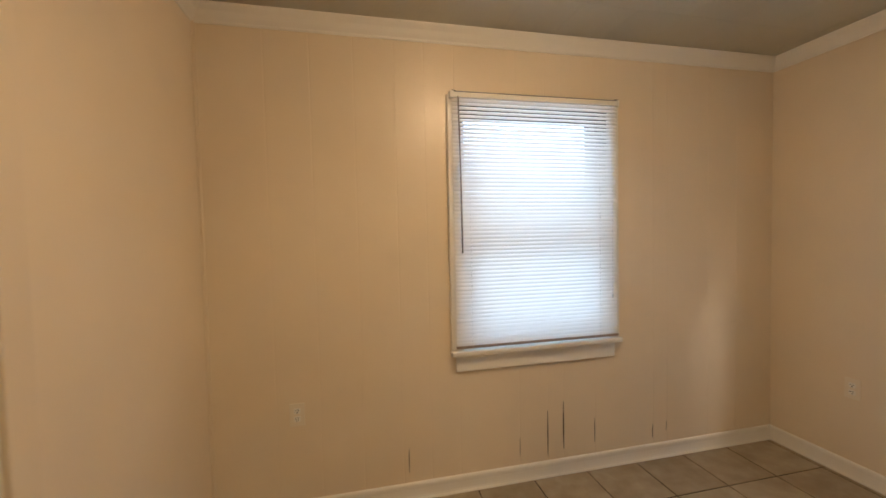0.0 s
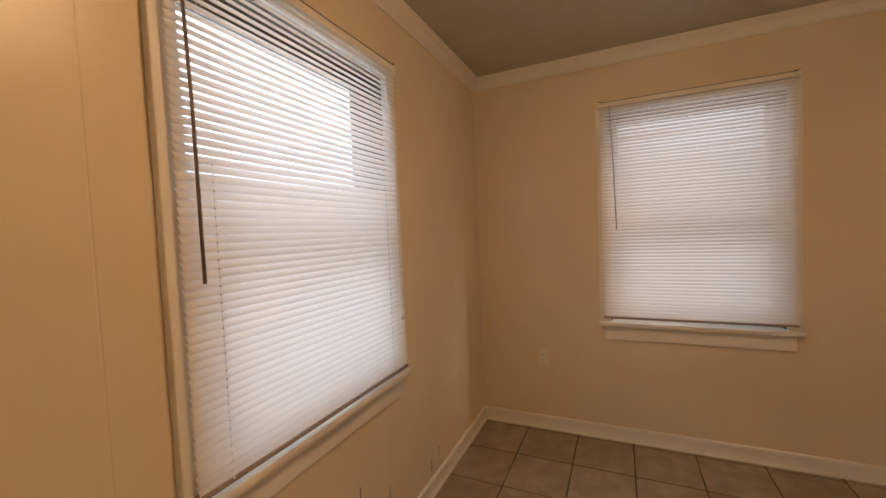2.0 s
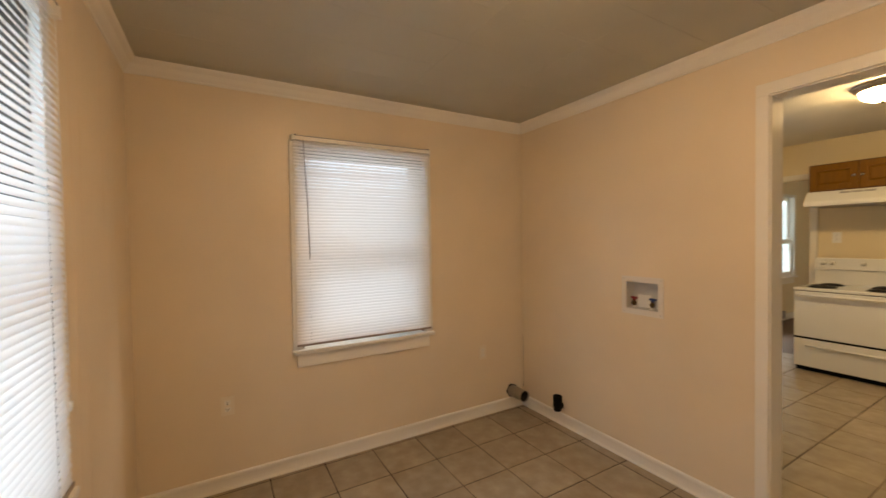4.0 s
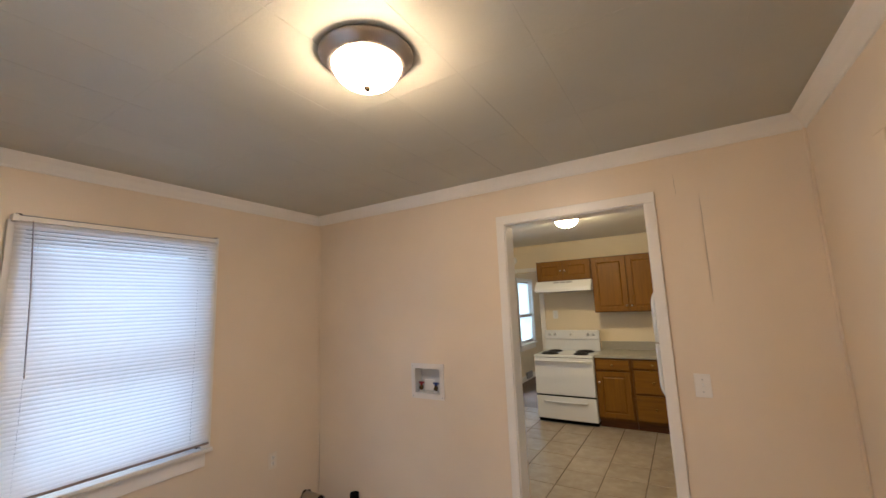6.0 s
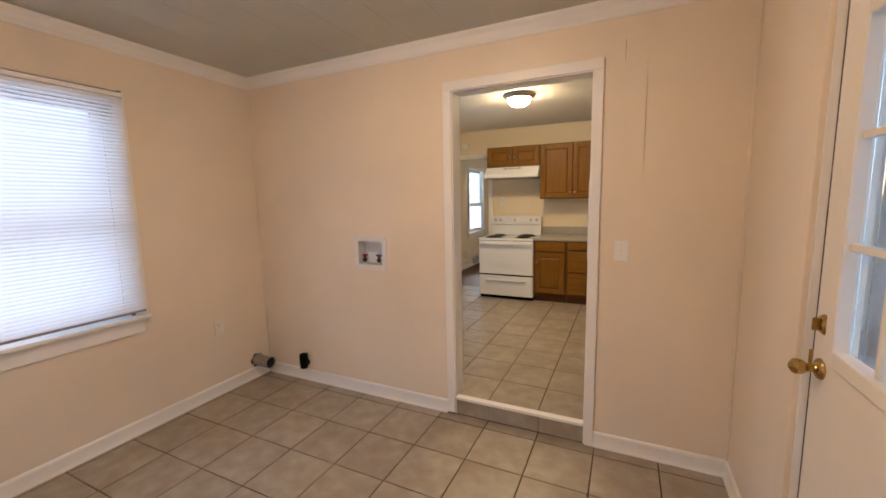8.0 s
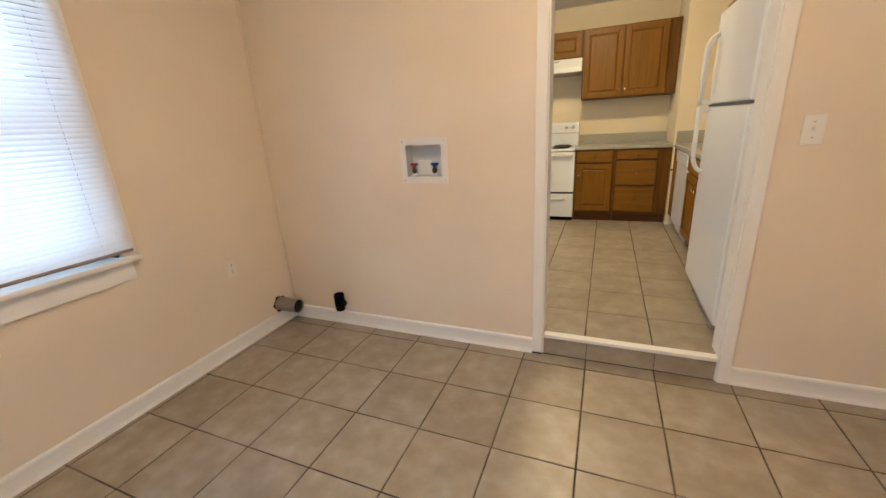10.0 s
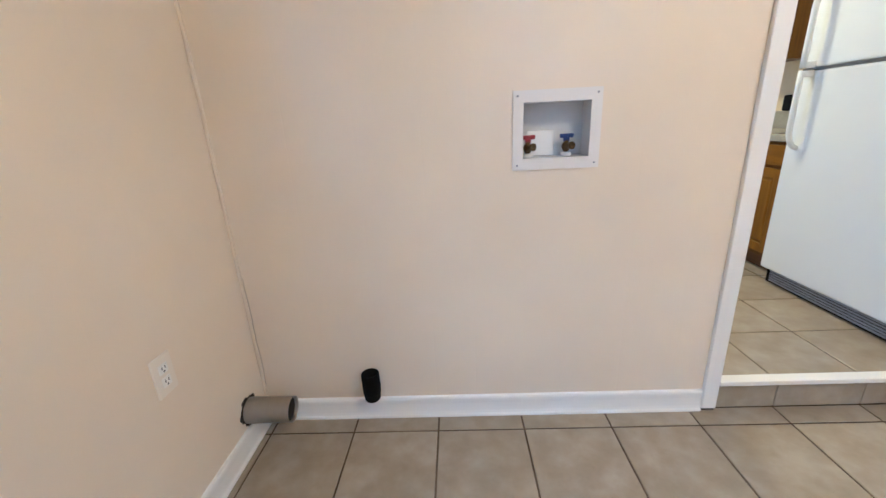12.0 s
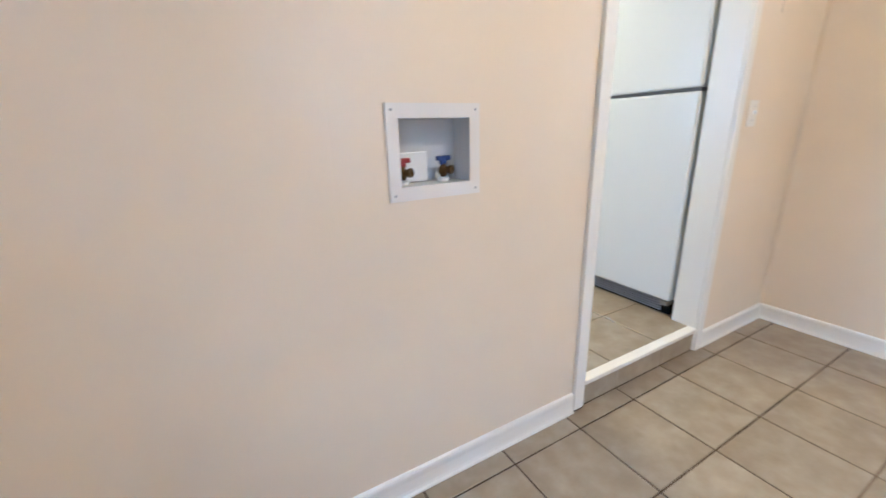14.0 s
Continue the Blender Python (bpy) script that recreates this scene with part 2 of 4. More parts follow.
def plan(x, y, deg, z=0.0):
    return pose(x, y, z, 0, 0, deg)


# ---- plan of the house ----
XW, XE, YS, YN, H = 0.04, 3.432, -0.012, 2.765, 2.50      # laundry room
KZ, KY0, KY1, DZ = 0.128, -0.122, -3.36, 0.14               # kitchen floor, near and far wall
OX0, OX1, OZ = 0.765, 1.602, 2.17                           # doorway between jambs
WIN = dict(w=0.905, z0=0.79, z1=2.12)                       # rough window opening
WAX, WBY = 1.748, 1.428                                     # window centres
DY0, DY1, DTOP = 0.770, 1.665, 2.125                        # outer door
TP, TX, TY = 0.3365, 1.707, 0.4165                          # tile pitch and a grout crossing


def walls(name, o, u, n, length, z0, z1, thick, openings, grooves, material, label, deep=0.0004):
    """A wall from o along u, facing n, with openings (a0, a1, b0, b1) and shallow vertical grooves."""
    bm = bmesh.new()
    o, u, n = Vector((*o, 0)), Vector((*u, 0)), Vector((*n, 0))
    xs = sorted({0, length, *(a for op in openings for a in op[:2])})
    for a, b in zip(xs, xs[1:]):
        cuts = sorted((op[2], op[3]) for op in openings if op[0] <= a and op[1] >= b)
        z = z0
        for c0, c1 in cuts + [(z1, z1)]:
            if c0 > z + 1e-6:
                prof = [(a, 0)]
                for g in sorted(grooves):
                    if a + 0.01 < g < b - 0.01:
                        prof += [(g - 0.003, 0), (g - 0.001, -deep), (g + 0.001, -deep), (g + 0.003, 0)]
                prof += [(b, 0), (b, -thick), (a, -thick)]
                lo = [bm.verts.new(o + u * p + n * q + Vector((0, 0, z))) for p, q in prof]
                hi = [bm.verts.new(o + u * p + n * q + Vector((0, 0, c0))) for p, q in prof]
                k = len(prof)
                bm.faces.new(lo), bm.faces.new(hi)
                for i in range(k):
                    bm.faces.new((lo[i], lo[(i + 1) % k], hi[(i + 1) % k], hi[i]))
            z = max(z, c1)
    return solid(name, bm, material, label, kind="structure")


def run(name, profile, p0, p1, n, material, label, kind="structure"):
    """A moulding of a (depth, height) profile from p0 to p1 along a wall that faces n."""
    bm = bmesh.new()
    n = Vector((*n, 0))
    a = [bm.verts.new(Vector((*p0, 0)) + n * d + Vector((0, 0, z))) for d, z in profile]
    b = [bm.verts.new(Vector((*p1, 0)) + n * d + Vector((0, 0, z))) for d, z in profile]
    k = len(profile)
    bm.faces.new(a), bm.faces.new(b)
    for i in range(k):
        bm.faces.new((a[i], a[(i + 1) % k], b[(i + 1) % k], b[i]))
    return solid(name, bm, material, label, kind=kind)


rng = random.Random(4)
GN = [0.925, 1.078, 1.24, 1.59, 1.765, 1.865, 2.07, 2.475, 2.575, 2.88, 3.1, 0.3, 0.51, 0.72]
GS = [0.46, 0.565, 0.2, 1.75, 1.96, 2.52, 2.68, 2.9, 3.13]
GE = [0.2, 0.41, 0.6, 0.83, 1.1, 1.4, 1.72, 2.1, 2.3, 2.55]
hw = WIN["w"] / 2
walls("wall_north", (XW, YN), (1, 0), (0, -1), XE - XW, 0, H, 0.14, [(WAX - hw - XW, WAX + hw - XW, WIN["z0"], WIN["z1"])], GN, M_WALL, "cream painted panelled wall with fine cracks near the floor", 0.0009)
walls("wall_east", (XE, YS), (0, 1), (-1, 0), YN - YS, 0, H, 0.14, [(WBY - hw - YS, WBY + hw - YS, WIN["z0"], WIN["z1"])], GE, M_WALL, "cream painted panelled wall with a window", 0.00015)
walls("wall_south", (XW, YS), (1, 0), (0, 1), XE - XW, 0, H + 0.05, 0.11, [(OX0 - 0.02 - XW, OX1 + 0.02 - XW, 0, OZ + 0.02), (2.279 - 0.112 - XW, 2.279 + 0.112 - XW, 1.112 - 0.092, 1.112 + 0.092)], GS, M_WALL, "cream painted panelled wall with a cased doorway to the kitchen", 0.00018)
walls("wall_west", (XW, YS), (0, 1), (1, 0), YN - YS, 0, H, 0.14, [(DY0 - 0.03 - YS, DY1 + 0.03 - YS, 0, DTOP + 0.03)], [0.25, 0.5, 2.0, 2.3, 2.6], M_WALL, "cream painted panelled wall around the outer door", 0.00012)

# kitchen and the room beyond
KXE, KXW, RY1 = 3.432, 0.05, -7.2
walls("kitchen_wall_north", (KXW, KY0 - 0.003), (1, 0), (0, -1), KXE - KXW, 0, 2.53, 0.004, [(OX0 - 0.02 - KXW, OX1 + 0.02 - KXW, 0, OZ + 0.02)], [], M_KWALL, "pale yellow kitchen wall around the doorway")
walls("kitchen_wall_west", (KXW, KY1), (0, 1), (1, 0), KY0 - KY1, 0, 2.53, 0.12, [], [], M_KWALL, "pale yellow kitchen wall")
walls("kitchen_wall_east", (KXE, RY1), (0, 1), (-1, 0), KY0 - RY1, 0, 2.53, 0.14, [(-RY1 - 5.80, -RY1 - 4.97, 0.82, 2.10), (-RY1 - 1.765, -RY1 - 0.935, 0.95, 2.05)], [], M_KWALL, "pale yellow wall with a window in the far room")
walls("kitchen_wall_south", (KXW, KY1), (1, 0), (0, 1), KXE - KXW, 0, 2.53, 0.12, [(2.47 - KXW, 3.30 - KXW, 0, 2.10)], [], M_KWALL, "pale yellow kitchen wall behind the stove")
walls("kitchen_wall_stub", (0.052, -2.72), (1, 0), (0, 1), 0.64, KZ, 2.50, 0.638, [], [], M_KWALL, "pale yellow boxed-out wall in the kitchen corner")
walls("far_room_wall_west", (1.3, RY1), (0, 1), (1, 0), -3.48 - RY1, 0, 2.53, 0.1, [], [], M_KWALL, "plain wall of the far room")
walls("far_room_wall_south", (1.3, RY1), (1, 0), (0, 1), KXE - 1.3, 0, 2.53, 0.1, [], [], M_KWALL, "plain wall of the far room")

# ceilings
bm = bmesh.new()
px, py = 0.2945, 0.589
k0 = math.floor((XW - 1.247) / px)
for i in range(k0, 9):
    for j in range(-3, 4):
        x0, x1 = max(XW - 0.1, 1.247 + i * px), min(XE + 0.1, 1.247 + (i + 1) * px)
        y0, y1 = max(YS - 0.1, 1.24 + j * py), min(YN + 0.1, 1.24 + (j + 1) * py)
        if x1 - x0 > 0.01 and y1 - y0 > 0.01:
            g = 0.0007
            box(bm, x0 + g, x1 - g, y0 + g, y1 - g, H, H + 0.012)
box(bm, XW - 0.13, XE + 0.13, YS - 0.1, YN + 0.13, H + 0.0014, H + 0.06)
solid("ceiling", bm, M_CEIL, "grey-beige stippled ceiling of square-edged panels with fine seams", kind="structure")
bm = bmesh.new()
box(bm, KXW - 0.1, KXE + 0.1, RY1 - 0.1, KY0 - 0.001, 2.51, 2.6)
solid("ceiling_kitchen", bm, M_KCEIL, "plain stippled kitchen ceiling, lightened for the light falling on it", kind="structure")

# ground outside
bm = bmesh.new()
box(bm, -300, 300, -300, 300, -0.75, -0.55)
solid("ground", bm, M_GRASS, "dull lawn outside the house", kind="structure")

# floor slabs under the tiles
bm = bmesh.new()
box(bm, XW - 0.14, XE + 0.14, YS - 0.11, YN + 0.14, -0.2, -0.003)
floor = solid("floor", bm, M_GROUT, "beige stone-look ceramic tiles with dark worn grout", kind="structure")
bm = bmesh.new()
box(bm, KXW - 0.1, KXE + 0.1, KY1 + 0.06, YS - 0.012, -0.19, KZ - 0.003)
kfloor = solid("kitchen_floor", bm, M_GROUT, "raised kitchen floor of beige tiles with dark grout", kind="structure")
bm = bmesh.new()
box(bm, 1.2, KXE + 0.1, RY1 - 0.1, KY1 + 0.06, -0.19, KZ - 0.002)
solid("far_room_floor", bm, M_WOODFLOOR, "dark brown wood floor of the far room", kind="structure")

# threshold, jambs and casing of the doorway
bm = bmesh.new()
box(bm, OX0 + 0.001, OX1 - 0.001, YS - 0.032, YS + 0.014, KZ - 0.016, KZ + 0.004, 0.003)
solid("threshold", bm, M_TRIM, "white painted wood strip on the edge of the kitchen step", kind="structure")
door1 = thing("door_opening", "white cased doorway up one step to the kitchen", kind="structure")
bm = bmesh.new()
box(bm, OX0 - 0.02, OX0, KY0 - 0.012, YS + 0.004, 0, OZ + 0.02, 0.001)
box(bm, OX1, OX1 + 0.02, KY0 - 0.012, YS + 0.004, 0, OZ + 0.02, 0.001)
box(bm, OX0, OX1, KY0 - 0.012, YS + 0.004, OZ, OZ + 0.02, 0.001)
part("jamb", bm, M_TRIM, door1)
for nm, (a, b, c, d) in dict(casing_side=(OX0 - 0.058, OX0 - 0.006, 0, OZ + 0.006), casing_side_b=(OX1 + 0.006, OX1 + 0.062, 0, OZ + 0.006), casing_head=(OX0 - 0.058, OX1 + 0.062, OZ + 0.006, OZ + 0.064)).items():
    bm = bmesh.new()
    box(bm, a, b, YS, YS + 0.018, c + (0.012 if nm == "casing_side_b" else 0), d, 0.004)
    part("casing", bm, M_TRIM, door1)
bm = bmesh.new()
for a, b, c, d in ((OX1 + 0.006, OX1 + 0.062, KZ, OZ + 0.006), (OX0 - 0.058, OX1 + 0.062, OZ + 0.006, OZ + 0.064)):
    box(bm, a, b, KY0 - 0.026, KY0 - 0.008, c, d, 0.003)
part("kitchen_side_casing", bm, M_TRIM, door1)

# dark strip that fills the casing's foot gap in place of its shade
bm = bmesh.new()
box(bm, OX1 + 0.008, OX1 + 0.0625, YS + 0.001, YS + 0.012, 0.001, 0.011)
part("shadow_gap", bm, M_DARK, door1, "dark strip for the shade in the gap under the casing")

# crown and baseboard
CROWN = [(0, H - 0.078), (0.006, H - 0.076), (0.009, H - 0.066), (0.022, H - 0.050), (0.034, H - 0.030), (0.050, H - 0.016), (0.056, H - 0.008), (0.058, H - 0.001), (0, H - 0.001)]
BASE = [(0, 0), (0.019, 0), (0.0185, 0.007), (0.014, 0.014), (0.0115, 0.024), (0.0105, 0.040), (0.0105, 0.060), (0.012, 0.072), (0.012, 0.083), (0.009, 0.090), (0, 0.094)]
for nm, p0, p1, n in (("n", (XW, YN), (XE, YN), (0, -1)), ("e", (XE, YS), (XE, YN), (-1, 0)), ("s", (XW, YS), (XE, YS), (0, 1)), ("w", (XW, YS), (XW, YN), (1, 0))):
    run("crown_moulding", CROWN, p0, p1, n, M_TRIM, "white painted crown moulding along the ceiling")
B_LABEL = "white painted baseboard along the tiled floor"
run("baseboard", BASE, (XW, YN), (XE, YN), (0, -1), M_TRIM, B_LABEL)
run("baseboard", BASE, (XE, YS), (XE, YN), (-1, 0), M_TRIM, B_LABEL)
run("baseboard", BASE, (OX1 + 0.063, YS), (XE, YS), (0, 1), M_TRIM, B_LABEL)
run("baseboard", BASE, (XW, YS), (OX0 - 0.059, YS), (0, 1), M_TRIM, B_LABEL)
run("baseboard", BASE, (XW, YS), (XW, DY0 - 0.09), (1, 0), M_TRIM, B_LABEL)
run("baseboard", BASE, (XW, DY1 + 0.09), (XW, YN), (1, 0), M_TRIM, B_LABEL)
for x, y, sx, sy in ((XW, YS, 1, 1), (XW, YN, 1, -1), (XE, YS, -1, 1)):
    bm = bmesh.new()
    t = 0.011 if x == XE else 0.013
    box(bm, min(x, x + sx * t), max(x, x + sx * t), min(y, y + sy * t), max(y, y + sy * t), 0.094, H - 0.07, 0.004)
    solid("corner_trim", bm, M_WALL, "thin cream painted corner strip", kind="structure")


# ---- windows ----
def window(name, m, w, z0, z1, label, frame_mat, deep=0.062, s=0.052, glass=None):
    """A double-hung window: local x along the wall, y outwards, wall face at y = 0."""
    win = thing(name, label, kind="structure", m=m)
    h, zm = w / 2, z0 + (z1 - z0) * 0.44
    bm = bmesh.new()
    for a, b, c, d in ((-h - 0.060, -h + 0.004, z0, z1 + 0.036), (h - 0.004, h + 0.060, z0, z1 + 0.036), (-h + 0.004, h - 0.004, z1 - 0.004, z1 + 0.036)):
        box(bm, a, b, -0.026, 0, c, d, 0.004)
    part("casing", bm, M_TRIM, win)
    bm = bmesh.new()
    for a, b, c, d in ((-h, -h + 0.012, z0, z1), (h - 0.012, h, z0, z1), (-h + 0.012, h - 0.012, z1 - 0.012, z1)):
        box(bm, a, b, 0.0, 0.139, c, d)
    part("window_frame", bm, frame_mat, win)
    bm = bmesh.new()
    box(bm, -h - 0.065, h + 0.065, -0.055, -0.001, z0 - 0.026, z0 + 0.001, 0.008)
    box(bm, -h + 0.001, h - 0.001, -0.004, 0.139, z0 - 0.02, z0 + 0.001)
    part("window_sill", bm, M_TRIM, win)
    bm = bmesh.new()
    box(bm, -h - 0.035, h + 0.035, -0.017, 0, z0 - 0.118, z0 - 0.026, 0.003)
    part("apron", bm, M_TRIM, win)
    for nm, y, c, d in (("lower_sash", deep, z0 + 0.002, zm + 0.02), ("upper_sash", deep + 0.036, zm - 0.02, z1 - 0.013)):
        bm = bmesh.new()
        a, b = -h + 0.013, h - 0.013
        box(bm, a, a + s, y, y + 0.034, c, d, 0.003)
        box(bm, b - s, b, y, y + 0.034, c, d, 0.003)
        box(bm, a + s, b - s, y, y + 0.034, c, c + (0.07 if nm[0] == "l" else 0.055), 0.003)
        box(bm, a + s, b - s, y, y + 0.034, d - (0.055 if nm[0] == "l" else 0.045), d, 0.003)
        sash = part(nm, bm, frame_mat, win)
        bm = bmesh.new()
        box(bm, a + s, b - s, y + 0.015, y + 0.019, c + 0.04, d - 0.045)
        pane = part("pane", bm, glass or M_GLASS, sash)
        pane.visible_shadow = False
    return win


def blind(m, w, ztop, zbot, lean, label, wand_x, wand_z, tassel_x, tassel_z, wand_mat, wand_r, wand_lean, wand_label):
    """A mini blind: head rail, bent slats, ladder cords, bottom rail, wand and pull cord."""
    bl = thing("window_blind", label, "window blind", "blinds at the windows", m)
    h, y = w / 2, -0.040
    bm = bmesh.new()
    box(bm, -h, h, y - 0.014, y + 0.014, ztop - 0.026, ztop, 0.002)
    part("head_rail", bm, M_TRIM, bl, "white metal head rail")
    bm = bmesh.new()
    box(bm, -h + 0.015, h - 0.015, y - 0.016, y + 0.012, ztop + 0.0005, ztop + 0.0045, 0.001)
    part("rail_lip", bm, M_GREY, bl, "grey metal lip")
    for s in (-1, 1):
        bm = bmesh.new()
        box(bm, s * (h - 0.012) - 0.011, s * (h - 0.012) + 0.011, y - 0.012, y + 0.006, ztop + 0.0065, ztop + 0.010, 0.001)
        part("bracket_clip", bm, M_DARK, bl, "small dark clip")
        bm = bmesh.new()
        box(bm, s * h - 0.010, s * h + (0.004 if s > 0 else 0.012), y - 0.017, -0.002, ztop - 0.03, ztop + 0.006, 0.002)
        part("bracket", bm, M_TRIM, bl, "small metal bracket")
    pitch = 0.0210
    n = int((ztop - 0.035 - zbot - 0.015) / pitch)
    bm = bmesh.new()
    t, segs = radians(60), 7
    prof = []
    for k in range(segs + 1):
        s = (k / segs - 0.5) * 0.0262
        c = 0.0036 * (1 - (2 * k / segs - 1) ** 2)
        prof.append((-(s * math.cos(t)) - c * math.sin(t), -s * math.sin(t) + c * math.cos(t)))
    cols = 9
    for (a, b) in zip(prof, prof[1:]):
        for i in range(cols):
            x0, x1 = -h + 0.004 + i * (w - 0.008) / cols, -h + 0.004 + (i + 1) * (w - 0.008) / cols
            f = bm.faces.new([bm.verts.new((x, p[0], p[1])) for x, p in ((x0, a), (x1, a), (x1, b), (x0, b))])
            f.smooth = True
    bmesh.ops.remove_doubles(bm, verts=bm.verts, dist=1e-5)
    slat_mesh = mesh_of("slat", bm, M_BLIND)
    for k in range(n + 1):
        ob = new("slat", slat_mesh)
        ob.parent = bl
        f = k / n
        z = ztop - 0.036 - k * (ztop - 0.036 - zbot - 0.017) / n
        ob.location = (0, y + rng.uniform(-0.0006, 0.0006), z)
        ob.rotation_euler = (radians(rng.uniform(-2.5, 2.5) - (6 if f < 0.10 else 0)), lean * f + radians(rng.uniform(-0.07, 0.07)), 0)
    for x in (-h + 0.09, h - 0.12):
        bm = bmesh.new()
        for dy in (-0.0085, 0.0085):
            tube(bm, [(x, y + dy, ztop - 0.02), (x, y + dy, zbot)], 0.0005, 4)
        for k in range(n + 1):
            z = ztop - 0.036 - k * (ztop - 0.036 - zbot - 0.017) / n
            box(bm, x - 0.0022, x + 0.0022, y - 0.0125, y - 0.0085, z - 0.0125, z - 0.0085)
        part("ladder_cord", bm, M_CORD, bl, "thin white cord")
    bm = bmesh.new()
    box(bm, -h + 0.003, h - 0.003, y - 0.011, y + 0.011, -0.007, 0.007, 0.003)
    r = part("bottom_rail", bm, M_RAIL, bl, "brownish bottom rail", (0, 0, zbot))
    r.rotation_euler = (0, lean, 0)
    bm = bmesh.new()
    tube(bm, [(wand_x, y - 0.022, ztop - 0.03), (wand_x + wand_lean * 0.6, y - 0.03, (ztop + wand_z) / 2), (wand_x + wand_lean, y - 0.028, wand_z)], wand_r, 6)
    tube(bm, [(wand_x, y - 0.010, ztop - 0.018), (wand_x, y - 0.022, ztop - 0.034)], 0.002, 6)
    part("wand", bm, wand_mat, bl, wand_label)
    if tassel_x is not None:
        bm = bmesh.new()
        tube(bm, [(tassel_x, y - 0.016, ztop - 0.02), (tassel_x, y - 0.018, tassel_z)], 0.0009, 5)
        lathe(bm, [(0.0, 0.0), (0.007, 0.0), (0.006, -0.012), (0.0035, -0.026), (0.0, -0.027)][::-1], 12, Matrix.Translation((tassel_x, y - 0.018, tassel_z)))
        part("pull_cord", bm, M_BLUEWHITE, bl, "white pull cord with a tassel")
    return bl


MA = plan(WAX, YN, 0)
MB = plan(XE, WBY, -90)
window("window_1", MA, WIN["w"], WIN["z0"], WIN["z1"], "white double-hung window with a deep sill and apron, sashes darkened for backlit shade", M_SASH)
window("window_2", MB, WIN["w"], WIN["z0"], WIN["z1"], "white double-hung window with a deep sill and apron, sashes darkened for backlit shade", M_SASH)
blind(MA, 0.985, 2.160, 0.812, 0.0035, "closed cream mini blind hanging over the first window, slightly crooked", -0.46, 1.32, 0.447, 1.06, M_WAND, 0.0042, 0.006, "long brown tilt wand")
blind(MB, 0.985, 2.176, 0.822, 0.0015, "closed cream mini blind hanging over the second window", -0.43, 1.385, None, 0, M_WANDPALE, 0.003, 0.026, "thin pale grey-brown tilt wand")
MC = plan(KXE, -5.385, -90)
MD = plan(KXE, -1.35, -90)
window("window_4", MD, 0.83, 0.95, 2.05, "white double-hung window in the kitchen, bright daylight outside", M_TRIM)
window("window_3", MC, 0.83, 0.82, 2.10, "white double-hung window in the far room, panes tinted and blurred for blue daylight", M_TRIM, 0.008, 0.03, M_SKYPANE)

for nm, m, w, z0, z1, e in (("sky_light", MA, WIN["w"], WIN["z0"], WIN["z1"], WINDOW * 1.42), ("sky_light", MB, WIN["w"], WIN["z0"], WIN["z1"], WINDOW * 0.84), ("sky_light", MC, 0.83, 0.82, 2.10, 13.0), ("sky_light", MD, 0.83, 0.95, 2.05, 5.0)):
    la = bpy.data.lights.new(nm, "AREA")
    la.shape, la.size, la.size_y, la.energy, la.color = "RECTANGLE", w - 0.02, z1 - z0 - 0.03, e, SKY_COLOR if m is not MC else (0.95, 0.88, 0.92)
    # narrow spread hides this added pinkish lamp, which brightens the far room
    if m is MC:
        la.spread = radians(110)
    ob = new(nm, la)
    ob.matrix_basis = m @ pose(0, 0.16, (z0 + z1) / 2, -90, 0, 0)


# ---- ceiling lights ----
def ceiling_light(x, y, z, globe, label):
    fx = thing("ceiling_light", label, "ceiling light", m=Matrix.Translation((x, y, z)))
    bm = bmesh.new()
    lathe(bm, [(0.0, -0.0005), (0.155, -0.0005), (0.158, -0.004), (0.157, -0.010), (0.151, -0.016), (0.147, -0.023), (0.140, -0.027), (0.136, -0.034), (0.127, -0.040), (0.118, -0.042), (0.114, -0.040), (0.112, -0.030), (0.0, -0.026)], 56)
    part("metal_ring", bm, M_NICKEL, fx, "brushed nickel stepped ring")
    bm = bmesh.new()
    pr = [(0.1135 * math.cos(radians(a)) ** 0.92, -0.034 - 0.080 * math.sin(radians(a))) for a in range(0, 90, 9)] + [(0.0, -0.114)]
    lathe(bm, pr, 48)
    part("glass_bowl", bm, globe, fx, "lit frosted glass bowl")
    bm = bmesh.new()
    lathe(bm, [(0.0, -0.112), (0.012, -0.113), (0.0135, -0.116), (0.0135, -0.120), (0.009, -0.124), (0.006, -0.129), (0.0, -0.131)], 20)
    part("finial", bm, M_FINIAL, fx, "small tan finial, darkened against the bowl's strong light")
    return fx


ceiling_light(1.454, 1.505, H - 0.001, M_GLOBE, "round flush ceiling light with nickel ring and lit frosted bowl")
ceiling_light(1.572, -1.61, 2.509, M_KGLOBE, "round flush kitchen ceiling light with nickel ring and lit frosted bowl")


